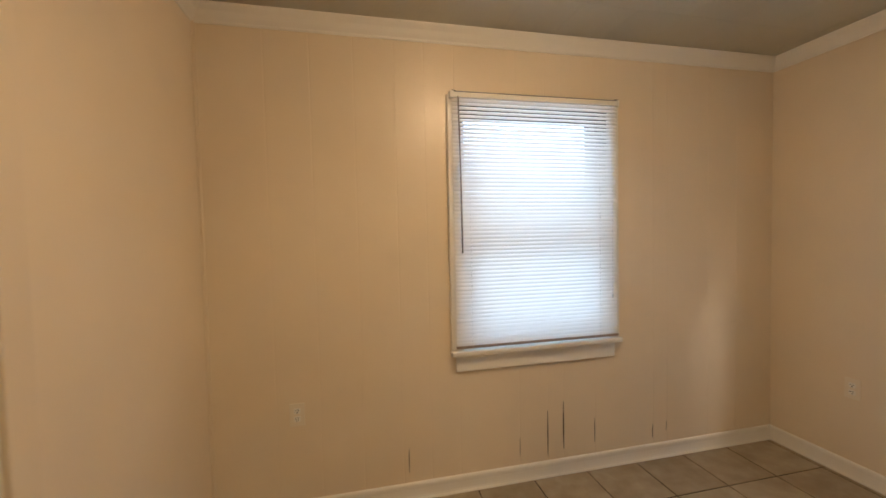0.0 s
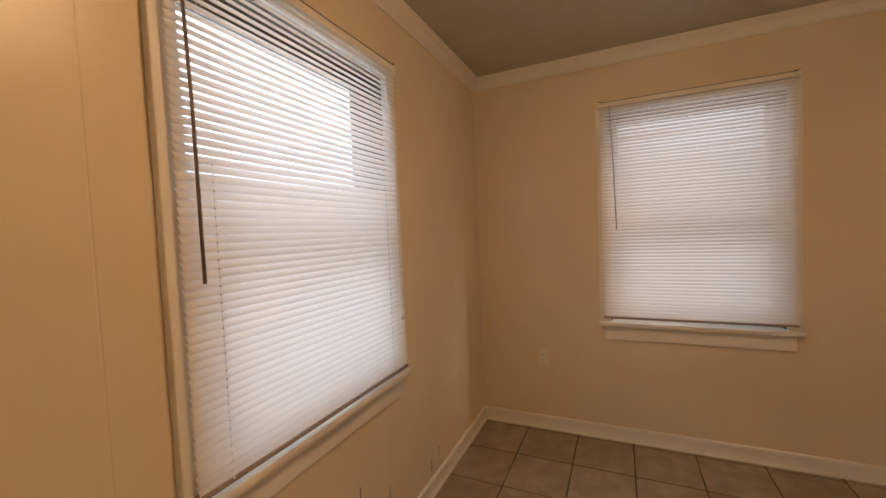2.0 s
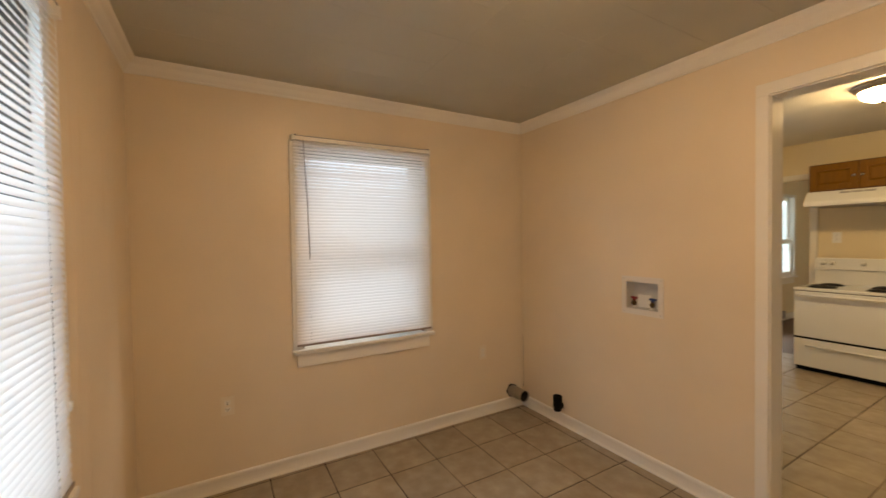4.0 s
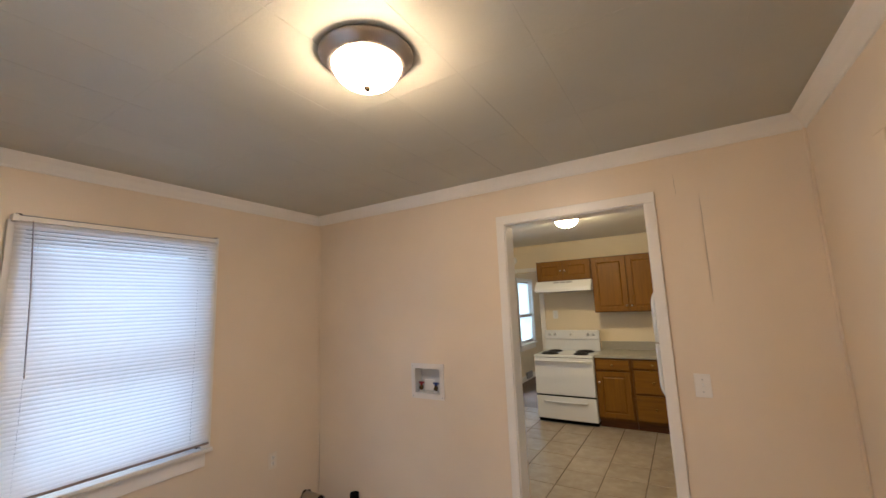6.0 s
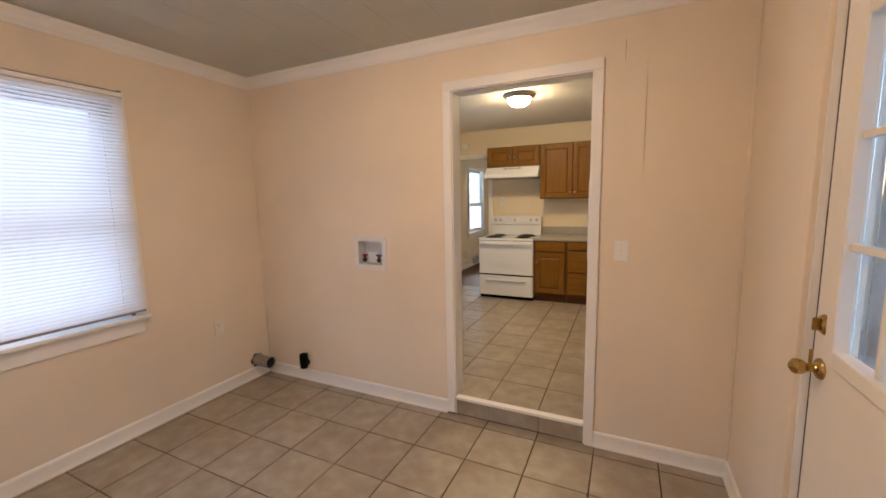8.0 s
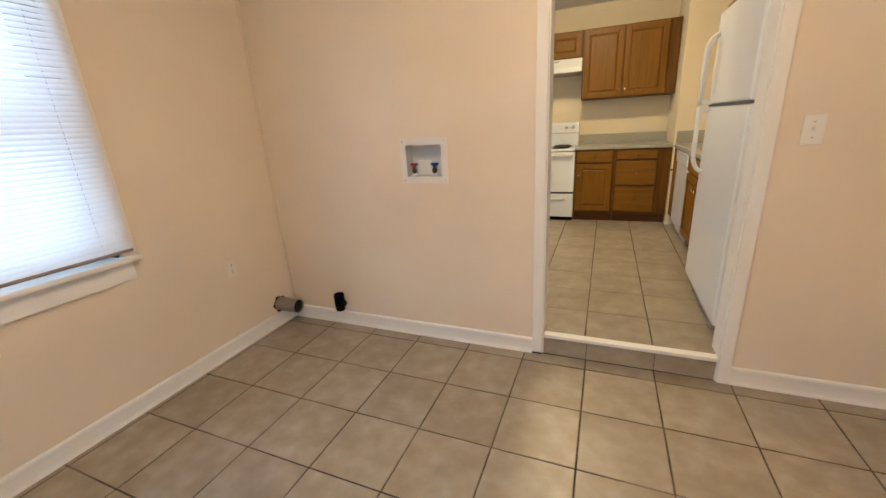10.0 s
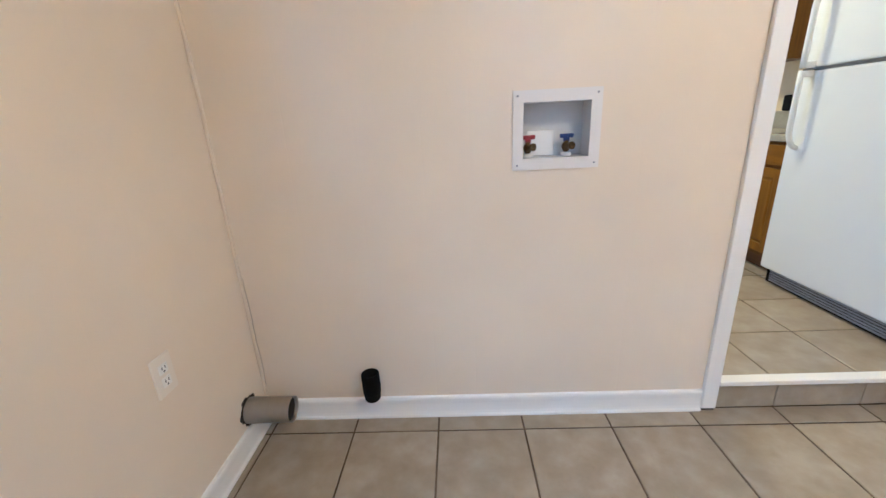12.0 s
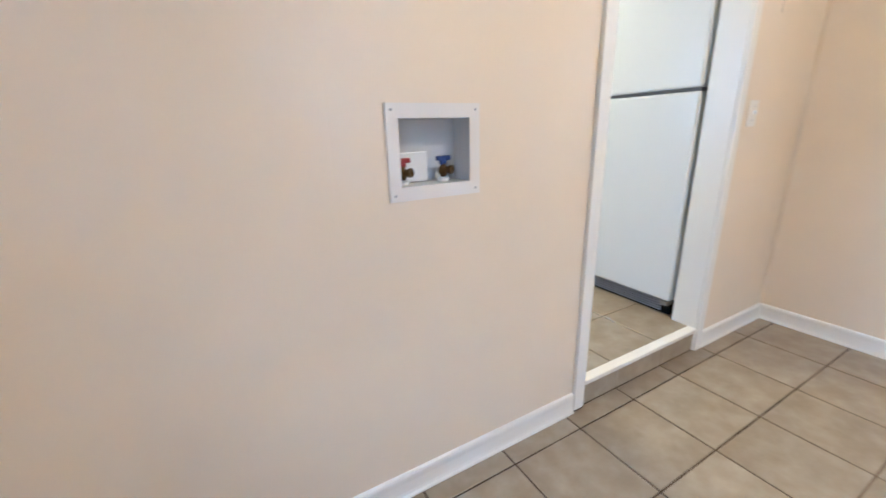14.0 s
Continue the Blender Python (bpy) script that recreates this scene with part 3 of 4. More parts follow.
# ---- wall fittings ----
def wall_plate(m, kind, label, group="", y_plain=False):
    """A cover plate: local x along the wall, y into the room, centred on z = 0."""
    pl = thing("light_switch" if kind == "switch" else "wall_outlet", label, "light switch" if kind == "switch" else "outlet", group, m)
    bm = bmesh.new()
    box(bm, -0.036, 0.036, 0.0, 0.006, -0.058, 0.058, 0.003)
    part("cover_plate", bm, M_BLUEWHITE if y_plain else M_TRIM if kind == "switch" else M_PLATE, pl)
    if kind == "switch":
        bm = bmesh.new()
        t = bmesh.new()
        box(t, -0.004, 0.004, 0, 0.016, -0.008, 0.006, 0.001)
        add(bm, t, pose(0, 0.004, 0.002, 25, 0, 0))
        part("toggle", bm, M_BLUEWHITE, pl)
        for z in (-0.03, 0.03):
            bm = bmesh.new()
            lathe(bm, [(0, 0.001), (0.003, 0.001), (0.003, -0.001), (0, -0.001)], 8, Matrix.Translation((0, 0.0062, z)) @ pose(0, 0, 0, -90))
            part("screw", bm, M_GREY, pl)
    else:
        for z in (-0.02, 0.02):
            bm = bmesh.new()
            box(bm, -0.016, 0.016, 0.004, 0.0085, z - 0.014, z + 0.014, 0.003)
            r = part("receptacle", bm, M_BLUEWHITE if y_plain else M_TRIM, pl)
            bm = bmesh.new()
            for x in (-0.006, 0.006):
                box(bm, x - 0.0012, x + 0.0012, 0.008, 0.0089, z - 0.001, z + 0.008)
            box(bm, -0.0025, 0.0025, 0.008, 0.0089, z - 0.010, z - 0.005)
            part("slots", bm, M_BLACK, r)
    return pl


OUT = "white duplex outlet with a cream painted cover plate"
wall_plate(plan(0.436, YN, 180, 0.535), "outlet", OUT, "outlets")
wall_plate(plan(XE, 2.322, 90, 0.508), "outlet", OUT, "outlets")
wall_plate(plan(XE, 0.430, 90, 0.535), "outlet", OUT, "outlets")
wall_plate(plan(0.592, YS, 0, 1.198), "switch", "white toggle light switch with a cream painted plate")
wall_plate(plan(2.255, KY1, 0, 1.455), "outlet", "white outlet on the kitchen wall above the stove", "outlets", True)
wall_plate(plan(KXE, -4.80, 90, 0.42), "outlet", "white outlet low on the far room wall", "outlets", True)

# washing machine outlet box
wb = thing("washer_outlet_box", "white recessed washing machine outlet box with red and blue taps", "outlet box", m=plan(2.279, YS, 0, 1.112))
bm = bmesh.new()
ox, oz, ix, iz = 0.141, 0.124, 0.107, 0.087
for a, b, c, d in ((-ox, -ix, -oz, oz), (ix, ox, -oz, oz), (-ix, ix, iz, oz), (-ix, ix, -oz, -iz)):
    box(bm, a, b, 0.0, 0.006, c, d)
part("face_frame", bm, M_FACE, wb)
bm = bmesh.new()
for a, b, y0, y1, c, d in ((-ix - 0.003, -ix, -0.08, 0.003, -iz - 0.003, iz + 0.003), (ix, ix + 0.003, -0.08, 0.003, -iz - 0.003, iz + 0.003), (-ix, ix, -0.08, 0.003, iz, iz + 0.003), (-ix, ix, -0.08, 0.003, -iz - 0.003, -iz), (-ix, ix, -0.083, -0.08, -iz, iz)):
    box(bm, a, b, y0, y1, c, d)
part("recess", bm, M_RECESS, wb, "open white plastic recess, greyed for the shade inside")
bm = bmesh.new()
box(bm, -0.012, 0.078, -0.0795, -0.074, -iz + 0.002, -0.002, 0.002)
part("drain_panel", bm, M_BLUEWHITE, wb, "raised white drain panel")
for sx in (-1, 1):
    for sz in (-1, 1):
        bm = bmesh.new()
        lathe(bm, [(0, 0.0015), (0.003, 0.0012), (0.0036, 0), (0, 0)], 10, Matrix.Translation((sx * 0.126, 0.0062, sz * 0.108)) @ pose(0, 0, 0, -90))
        part("screw", bm, M_GREY, wb)
for x, mat, lab in ((0.083, M_RED, "red tap handle"), (-0.045, M_BLUE, "blue tap handle")):
    bm = bmesh.new()
    tube(bm, [(x, -0.04, -iz + 0.012), (x, -0.04, -0.036)], 0.0088, 14)
    lathe(bm, [(0.0, 0.014), (0.010, 0.013), (0.014, 0.006), (0.0148, 0.0), (0.014, -0.006), (0.010, -0.013), (0.0, -0.014)], 18, Matrix.Translation((x, -0.04, -0.056)))
    tube(bm, [(x, -0.04, -0.056), (x - 0.006, -0.026, -0.053), (x - 0.009, -0.018, -0.052)], 0.0095, 14)
    lathe(bm, [(0.0, 0.0), (0.0125, 0.0), (0.0128, 0.008), (0.0118, 0.009), (0.0075, 0.009), (0.0075, 0.003), (0.0, 0.003)], 18, Matrix.Translation((x - 0.0095, -0.018, -0.052)) @ pose(0, 0, 0, -90, 0, 25))
    v = part("valve", bm, M_DULLBRASS, wb, "small dull brass valve")
    bm = bmesh.new()
    lathe(bm, [(0.0175, -iz + 0.001), (0.0185, -iz + 0.006), (0.0175, -iz + 0.012), (0.009, -iz + 0.014), (0.0, -iz + 0.014)], 6, Matrix.Translation((x, -0.04, 0)))
    part("nut", bm, M_BLUEWHITE, v, "white plastic base nut")
    bm = bmesh.new()
    tube(bm, [(x, -0.04, -0.040), (x, -0.04, -0.024)], 0.0075, 12)
    box(bm, x - 0.024, x + 0.022, -0.046, -0.034, -0.028, -0.014, 0.004)
    box(bm, x - 0.010, x + 0.010, -0.047, -0.033, -0.040, -0.026, 0.004)
    part("handle_lever", bm, mat, v, lab)

# dryer vent and drain stub
dv = thing("dryer_vent_pipe", "short open galvanized dryer vent pipe sticking out of the wall", "vent pipe", m=pose(XE, 0.118, 0.150, 0, -90, 0))
bm = bmesh.new()
lathe(bm, [(0.0475, 0.0), (0.0485, 0.03), (0.0485, 0.033), (0.0475, 0.036), (0.047, 0.170), (0.048, 0.174), (0.0465, 0.174), (0.0455, 0.170), (0.0455, 0.004), (0.0, 0.004)], 36)
part("pipe", bm, M_GALV, dv)
bm = bmesh.new()
lathe(bm, [(0.046, 0.006), (0.053, 0.004), (0.056, 0.0005), (0.046, 0.0005)], 36)
for v in bm.verts:
    v.co.xy *= 1 + (0.10 * math.sin(5 * math.atan2(v.co.y, v.co.x)) + 0.06 * math.sin(13 * math.atan2(v.co.y, v.co.x) + 1)) * (v.co.xy.length > 0.05)
part("collar", bm, M_DARK, dv, "rough dark gap round the pipe")
# dark liner tube just within the open pipe
bm = bmesh.new()
lathe(bm, [(0.0, 0.010), (0.0445, 0.010), (0.0445, 0.160), (0.0450, 0.160), (0.0450, 0.0085), (0.0, 0.0085)], 30)
part("dark_liner", bm, M_DARK, dv, "dark liner inside the pipe")
bs = thing("drain_pipe_stub", "short black plastic drain pipe stub at the wall above the baseboard", "drain pipe", m=plan(2.975, YS, 0, 0.0))
bm = bmesh.new()
lathe(bm, [(0.0, 0.115), (0.026, 0.115), (0.031, 0.122), (0.033, 0.150), (0.035, 0.152), (0.035, 0.232), (0.033, 0.236), (0.029, 0.236), (0.029, 0.18), (0.0, 0.18)], 28, Matrix.Translation((0, 0.040, 0)))
tube(bm, [(0, 0.045, 0.155), (0, 0.0, 0.155)], 0.028, 20)
part("pipe", bm, M_BLACK, bs)

# cracks in the painted panelling
rc = random.Random(8)


def crack(x, za, zb, y, n, wd, mat=None):
    bm = bmesh.new()
    steps = max(8, int((zb - za) * 30))
    pts = []
    for k in range(steps + 1):
        f = k / steps
        pts.append((x + (rc.uniform(-0.0012, 0.0012) + 0.003 * math.sin(za * 40 + f * 17) * math.sin(f * 31)) * (1 if x > 3 else 0.25), za + (zb - za) * f, wd * (0.25 + math.sin(math.pi * f) * 0.75)))
    front = [bm.verts.new((px_ - w_ / 2, y + n * 0.0015, z_)) for px_, z_, w_ in pts] + [bm.verts.new((px_ + w_ / 2, y + n * 0.0015, z_)) for px_, z_, w_ in reversed(pts)]
    back = [bm.verts.new((v.co.x, y + n * 0.0001, v.co.z)) for v in front]
    bm.faces.new(front), bm.faces.new(back)
    for i in range(len(front)):
        bm.faces.new((front[i], front[(i + 1) % len(front)], back[(i + 1) % len(back)], back[i]))
    solid("wall_crack", bm, mat or M_CRACK, "thin dark open crack in the painted panelling", kind="structure")


crack(XE - 0.0125, 0.16, 0.64, YS, 1, 0.0006)
crack(0.499, 1.62, 2.19, YS, 1, 0.0012)
crack(0.605, 2.20, 2.31, YS, 1, 0.0016)
for x, a, b, w_ in ((0.992, 0.150, 0.282, 0.0045), (1.628, 0.145, 0.25, 0.002), (1.802, 0.118, 0.385, 0.006), (1.903, 0.147, 0.43, 0.007), (2.108, 0.158, 0.306, 0.004), (2.511, 0.130, 0.212, 0.004), (2.612, 0.163, 0.224, 0.003)):
    crack(x, a, b, YN, -1, w_)




# ---- outer door ----
dr = thing("door_1", "closed white outer door with nine glass panes and brass knob", kind="structure", m=plan(XW, DY0, 90))
DW = DY1 - DY0


def ybox(bm, a, b, d0, d1, c, d, bev=0.0):
    """In the door's frame x runs along the wall and y away from the room."""
    box(bm, a, b, d0, d1, c, d, bev)


bm = bmesh.new()
L0, L1, LZ0, LZ1 = 0.150, DW - 0.150, 1.035, 1.955
for a, b, c, d in ((0.004, L0, 0.012, DTOP - 0.004), (L1, DW - 0.004, 0.012, DTOP - 0.004), (L0, L1, LZ1, DTOP - 0.004), (L0, L1, 0.012, LZ0)):
    ybox(bm, a, b, 0.022, 0.066, c, d)
part("door_leaf", bm, M_DOORPAINT, dr)
bm = bmesh.new()
for a, b, c, d in ((L0 - 0.032, L0 + 0.018, LZ0 - 0.032, LZ1 + 0.026), (L1 - 0.018, L1 + 0.032, LZ0 - 0.032, LZ1 + 0.026), (L0 + 0.018, L1 - 0.018, LZ1 - 0.018, LZ1 + 0.026), (L0 + 0.018, L1 - 0.018, LZ0 - 0.032, LZ0 + 0.018)):
    ybox(bm, a, b, 0.002, 0.040, c, d, 0.006)
part("glazing_frame", bm, M_DOORPAINT, dr)
pw, ph = (L1 - L0 - 0.036) / 3, (LZ1 - LZ0 - 0.036) / 3
bm = bmesh.new()
for k in (1, 2):
    x = L0 + 0.018 + k * pw
    ybox(bm, x - 0.010, x + 0.010, 0.014, 0.038, LZ0 + 0.018, LZ1 - 0.018, 0.004)
    z = LZ0 + 0.018 + k * ph
    ybox(bm, L0 + 0.018, L1 - 0.018, 0.015, 0.037, z - 0.010, z + 0.010, 0.004)
part("muntins", bm, M_DOORPAINT, dr, "slim white muntins")
for i in range(3):
    for j in range(3):
        bm = bmesh.new()
        x, z = L0 + 0.018 + i * pw, LZ0 + 0.018 + j * ph
        ybox(bm, x, x + pw, 0.041, 0.044, z, z + ph)
        part("pane", bm, M_GLASS, dr).visible_shadow = False
bm = bmesh.new()
for a, b, c, d in ((-0.03, 0.0, 0, DTOP + 0.03), (DW, DW + 0.03, 0, DTOP + 0.03), (0.0, DW, DTOP, DTOP + 0.03)):
    ybox(bm, a, b, -0.002, 0.139, c, d)
for a, b, c, d in ((0.0, 0.012, 0, DTOP), (DW - 0.012, DW, 0, DTOP), (0.012, DW - 0.012, DTOP - 0.012, DTOP)):
    ybox(bm, a, b, 0.068, 0.085, c, d)
part("door_frame", bm, M_TRIM, dr)
bm = bmesh.new()
for a, b, c, d in ((-0.085, -0.005, 0, DTOP + 0.005), (DW + 0.005, DW + 0.085, 0, DTOP + 0.005), (-0.085, DW + 0.085, DTOP + 0.005, DTOP + 0.085)):
    ybox(bm, a, b, -0.018, 0, c, d, 0.004)
part("casing", bm, M_WALL, dr, "cream painted casing")
# dark strips stand in for the shade in the gap between leaf and frame
bm = bmesh.new()
ybox(bm, 0.0006, 0.0028, 0.020, 0.060, 0.012, DTOP - 0.0045)
ybox(bm, 0.0006, DW - 0.001, 0.019, 0.060, DTOP - 0.0028, DTOP - 0.0006)
part("gap_shade", bm, M_RUBBER, dr, "dark grey strip for the shade in the gap round the leaf")
bm = bmesh.new()
ybox(bm, 0.0, DW, -0.01, 0.138, -0.002, 0.011, 0.002)
part("sill", bm, M_GALV, dr, "metal door sill")


def turned(bm, x, z, prof, segs=28):
    lathe(bm, prof, segs, pose(x, 0.022, z, 90, 0, 0))


bm = bmesh.new()
turned(bm, 0.064, 0.960, [(0.0, 0.0), (0.033, 0.0), (0.033, 0.004), (0.028, 0.010), (0.016, 0.014), (0.0115, 0.020), (0.0125, 0.028), (0.015, 0.036), (0.0205, 0.042), (0.0235, 0.050), (0.0245, 0.058), (0.023, 0.066), (0.0185, 0.071), (0.012, 0.073), (0.011, 0.076), (0.007, 0.078), (0.0, 0.0785)])
part("door_knob", bm, M_BRASS, dr, "polished brass door knob")
bm = bmesh.new()
turned(bm, 0.064, 1.100, [(0.0, 0.0), (0.031, 0.0), (0.031, 0.005), (0.025, 0.012), (0.012, 0.015), (0.0, 0.015)])
box(bm, 0.0605, 0.0675, -0.010, 0.012, 1.080, 1.120, 0.0034)
part("deadbolt", bm, M_BRASS, dr, "brass deadbolt with thumb turn")
bm = bmesh.new()
ybox(bm, -0.0015, 0.0046, 0.012, 0.055, 0.945, 1.0)
part("strike_plate", bm, M_BRASS, dr, "brass strike plate")

# storm door behind it
sd = thing("door_2", "pale storm door behind the outer door, tinted for the sky light on it", kind="structure", m=plan(XW - 0.15, DY0, 90))
bm = bmesh.new()
for a, b, c, d in ((-0.02, 0.10, 0.0, DTOP), (DW - 0.10, DW + 0.02, 0.0, DTOP), (0.10, DW - 0.10, DTOP - 0.10, DTOP), (0.10, DW - 0.10, 0.0, 0.16), (0.10, DW - 0.10, 0.86, 0.92)):
    box(bm, a, b, 0.0, 0.03, c, d, 0.003)
part("storm_frame", bm, M_STORM, sd)
bm = bmesh.new()
box(bm, 0.10, DW - 0.10, 0.013, 0.017, 0.16, DTOP - 0.10)
part("storm_glass", bm, M_GLASS, sd).visible_shadow = False
bm = bmesh.new()
box(bm, 0.0125, 0.046, -0.062, -0.022, 0.985, 1.085, 0.006)
tube(bm, [(0.030, -0.045, 1.02), (0.055, -0.045, 1.02), (0.060, -0.062, 1.02), (0.060, -0.085, 1.02)], 0.007, 10)
part("latch", bm, M_GREY, sd, "grey latch with a lever")


# daylight in the storm door's opening
la = bpy.data.lights.new("sky_light", "AREA")
la.shape, la.size, la.size_y, la.energy, la.color = "RECTANGLE", DW - 0.02, 2.0, DOORWAY, SKY_COLOR
new("sky_light", la).matrix_basis = plan(XW, DY0, 90) @ pose(DW / 2, 0.20, 1.08, -90, 0, 0)


# ---- kitchen ----
def cab_door(name, parent, x0, x1, z0, z1, y, knob=None, drawer=False):
    """A framed door with a raised panel, on the face y, looking towards +y."""
    bm = bmesh.new()
    f = 0.055 if not drawer else 0.0
    if drawer:
        box(bm, x0, x1, y, y + 0.019, z0, z1, 0.005)
    else:
        for a, b, c, d in ((x0, x0 + f, z0, z1), (x1 - f, x1, z0, z1)):
            box(bm, a, b, y, y + 0.019, c, d, 0.004)
        for c, d in ((z0, z0 + f), (z1 - f, z1)):
            box(bm, x0 + f - 0.001, x1 - f + 0.001, y, y + 0.0185, c, d, 0.004)
        box(bm, x0 + f, x1 - f, y, y + 0.006, z0 + f, z1 - f)
    dd = part(name, bm, M_OAKH if drawer else M_OAK, parent)
    if not drawer:
        bm = bmesh.new()
        t = bmesh.new()
        vs = [t.verts.new(v) for v in [(x0 + f + 0.008, y + 0.006, z0 + f + 0.008), (x1 - f - 0.008, y + 0.006, z0 + f + 0.008), (x1 - f - 0.008, y + 0.006, z1 - f - 0.008), (x0 + f + 0.008, y + 0.006, z1 - f - 0.008)]]
        e = 0.022
        ws = [t.verts.new(v) for v in [(x0 + f + e, y + 0.015, z0 + f + e), (x1 - f - e, y + 0.015, z0 + f + e), (x1 - f - e, y + 0.015, z1 - f - e), (x0 + f + e, y + 0.015, z1 - f - e)]]
        t.faces.new(ws)
        for i in range(4):
            t.faces.new((vs[i], vs[(i + 1) % 4], ws[(i + 1) % 4], ws[i]))
        add(bm, t)
        part("raised_panel", bm, M_OAK, dd)
    if knob:
        bm = bmesh.new()
        lathe(bm, [(0.0, 0.0), (0.006, 0.0), (0.005, 0.010), (0.013, 0.016), (0.014, 0.022), (0.009, 0.027), (0.0, 0.028)], 16, pose(knob[0], y + 0.018, knob[1], -90, 0, 0))
        part("knob", bm, M_CHROME if not drawer else M_BRASS, dd, "small round metal knob")
    return dd


def cabinet(name, label, x0, x1, z0, z1, depth, m, parts, group, toe=0.0):
    """A cabinet whose face lies on y = 0 and looks towards +y."""
    cb = thing(name, label, "kitchen cabinet", group, m)
    bm = bmesh.new()
    box(bm, x0, x1, -depth, 0, z0 + toe, z1, 0.0015)
    part("body", bm, M_OAKFRAME, cb)
    if toe:
        bm = bmesh.new()
        box(bm, x0 + 0.001, x1 - 0.001, -depth, -0.055, z0, z0 + toe)
        part("toe_kick", bm, M_OAKDARK, cb, "dark recessed toe kick")
    for kind, a, b, c, d, knob in parts:
        cab_door(kind, cb, a, b, c, d, 0.001, knob, kind == "drawer")
    return cb


K = KZ
FB = plan(0, -2.745, 0)          # face of the base cabinets on the far wall
FU = plan(0, -3.035, 0)          # face of the wall cabinets there
FW = plan(0.655, 0, -90)         # face of the base cabinets on the west wall: local x runs along -y
FWU = plan(0.375, 0, -90)
BG, UG = "kitchen base cabinets", "kitchen wall cabinets"
CT = 0.945
cabinet("base_cabinet", "honey oak base cabinet with one drawer over one door", 1.235, 1.650, K, CT, 0.61, FB, [("drawer", 1.262, 1.632, 0.805, 0.925, (1.447, 0.865)), ("cabinet_door", 1.262, 1.632, 0.255, 0.785, (1.605, 0.66))], BG, 0.10)
cabinet("base_cabinet", "honey oak base cabinet with three drawers", 0.697, 1.234, K, CT, 0.61, FB, [("drawer", 0.825, 1.218, 0.835, 0.925, (1.02, 0.88)), ("drawer", 0.825, 1.218, 0.555, 0.815, (1.02, 0.685)), ("drawer", 0.825, 1.218, 0.255, 0.535, (1.02, 0.395))], BG, 0.10)
cabinet("wall_cabinet", "two-door honey oak wall cabinet beside the range hood", 0.697, 1.640, 1.480, 2.205, 0.323, FU, [("cabinet_door", 1.222, 1.628, 1.492, 2.193, (1.246, 1.56)), ("cabinet_door", 0.800, 1.212, 1.492, 2.193, (1.188, 1.56))], UG)
cabinet("wall_cabinet", "short two-door honey oak cabinet above the range hood", 1.642, 2.385, 1.925, 2.205, 0.323, FU, [("cabinet_door", 2.018, 2.373, 1.937, 2.193, (2.042, 2.06)), ("cabinet_door", 1.655, 2.008, 1.937, 2.193, (1.984, 2.06))], UG)
cabinet("wall_cabinet", "two-door honey oak wall cabinet on the sink wall", 1.79, 2.715, 1.460, 2.195, 0.323, FWU, [("cabinet_door", 1.80, 2.245, 1.472, 2.183, (2.22, 1.54)), ("cabinet_door", 2.255, 2.70, 1.472, 2.183, (2.28, 1.54))], UG)
cabinet("wall_cabinet", "short honey oak cabinet above the refrigerator", 0.16, 1.04, 1.88, 2.205, 0.323, FWU, [("cabinet_door", 0.17, 0.595, 1.892, 2.193, (0.57, 1.92)), ("cabinet_door", 0.605, 1.03, 1.892, 2.193, (0.63, 1.92))], UG)
cabinet("base_cabinet", "honey oak base cabinet with two doors under the sink", 1.05, 1.944, K, CT, 0.60, FW, [("drawer", 1.07, 1.925, 0.805, 0.925, None), ("cabinet_door", 1.07, 1.49, 0.255, 0.785, (1.455, 0.70)), ("cabinet_door", 1.505, 1.925, 0.255, 0.785, (1.54, 0.70))], BG, 0.10)
cabinet("base_filler", "narrow honey oak filler cabinet beside the dishwasher", 2.556, 2.716, K, CT, 0.60, FW, [("cabinet_door", 2.562, 2.712, 0.255, 0.925, (2.68, 0.72))], BG, 0.10)

# worktops
bm = bmesh.new()
box(bm, 0.694, 1.650, -3.358, -2.715, CT, CT + 0.036, 0.006)
box(bm, 0.694, 1.650, -3.358, -3.340, CT + 0.036, CT + 0.14, 0.003)
solid("worktop", bm, M_COUNTER, "grey-beige laminate worktop with a low backsplash", "worktop")
bm = bmesh.new()
box(bm, 0.052, 0.685, -2.718, -1.04, CT, CT + 0.036, 0.006)
box(bm, 0.072, 0.675, -2.718, -2.700, CT + 0.036, CT + 0.16, 0.003)
box(bm, 0.052, 0.070, -2.718, -1.04, CT + 0.036, CT + 0.16, 0.003)
solid("worktop", bm, M_COUNTER, "grey-beige laminate worktop along the sink wall", "worktop")
sk = thing("kitchen_sink", "low steel sink rim set in the worktop", "sink", m=plan(0.36, -1.62, 0, CT + 0.036))
bm = bmesh.new()
for a, b, c, d in ((-0.25, -0.23, -0.38, 0.38), (0.23, 0.25, -0.38, 0.38), (-0.23, 0.23, -0.38, -0.36), (-0.23, 0.23, 0.36, 0.38)):
    box(bm, a, b, c, d, -0.001, 0.006, 0.002)
part("rim", bm, M_GALV, sk)

bx = thing("black_box", "small black rounded box on the kitchen wall by the refrigerator", "box", m=pose(0.0505, -1.895, CT + 0.161))
bm = bmesh.new()
box(bm, 0.0, 0.036, -0.042, 0.042, 0.0, 0.115, 0.013)
part("body", bm, M_BLACK, bx)

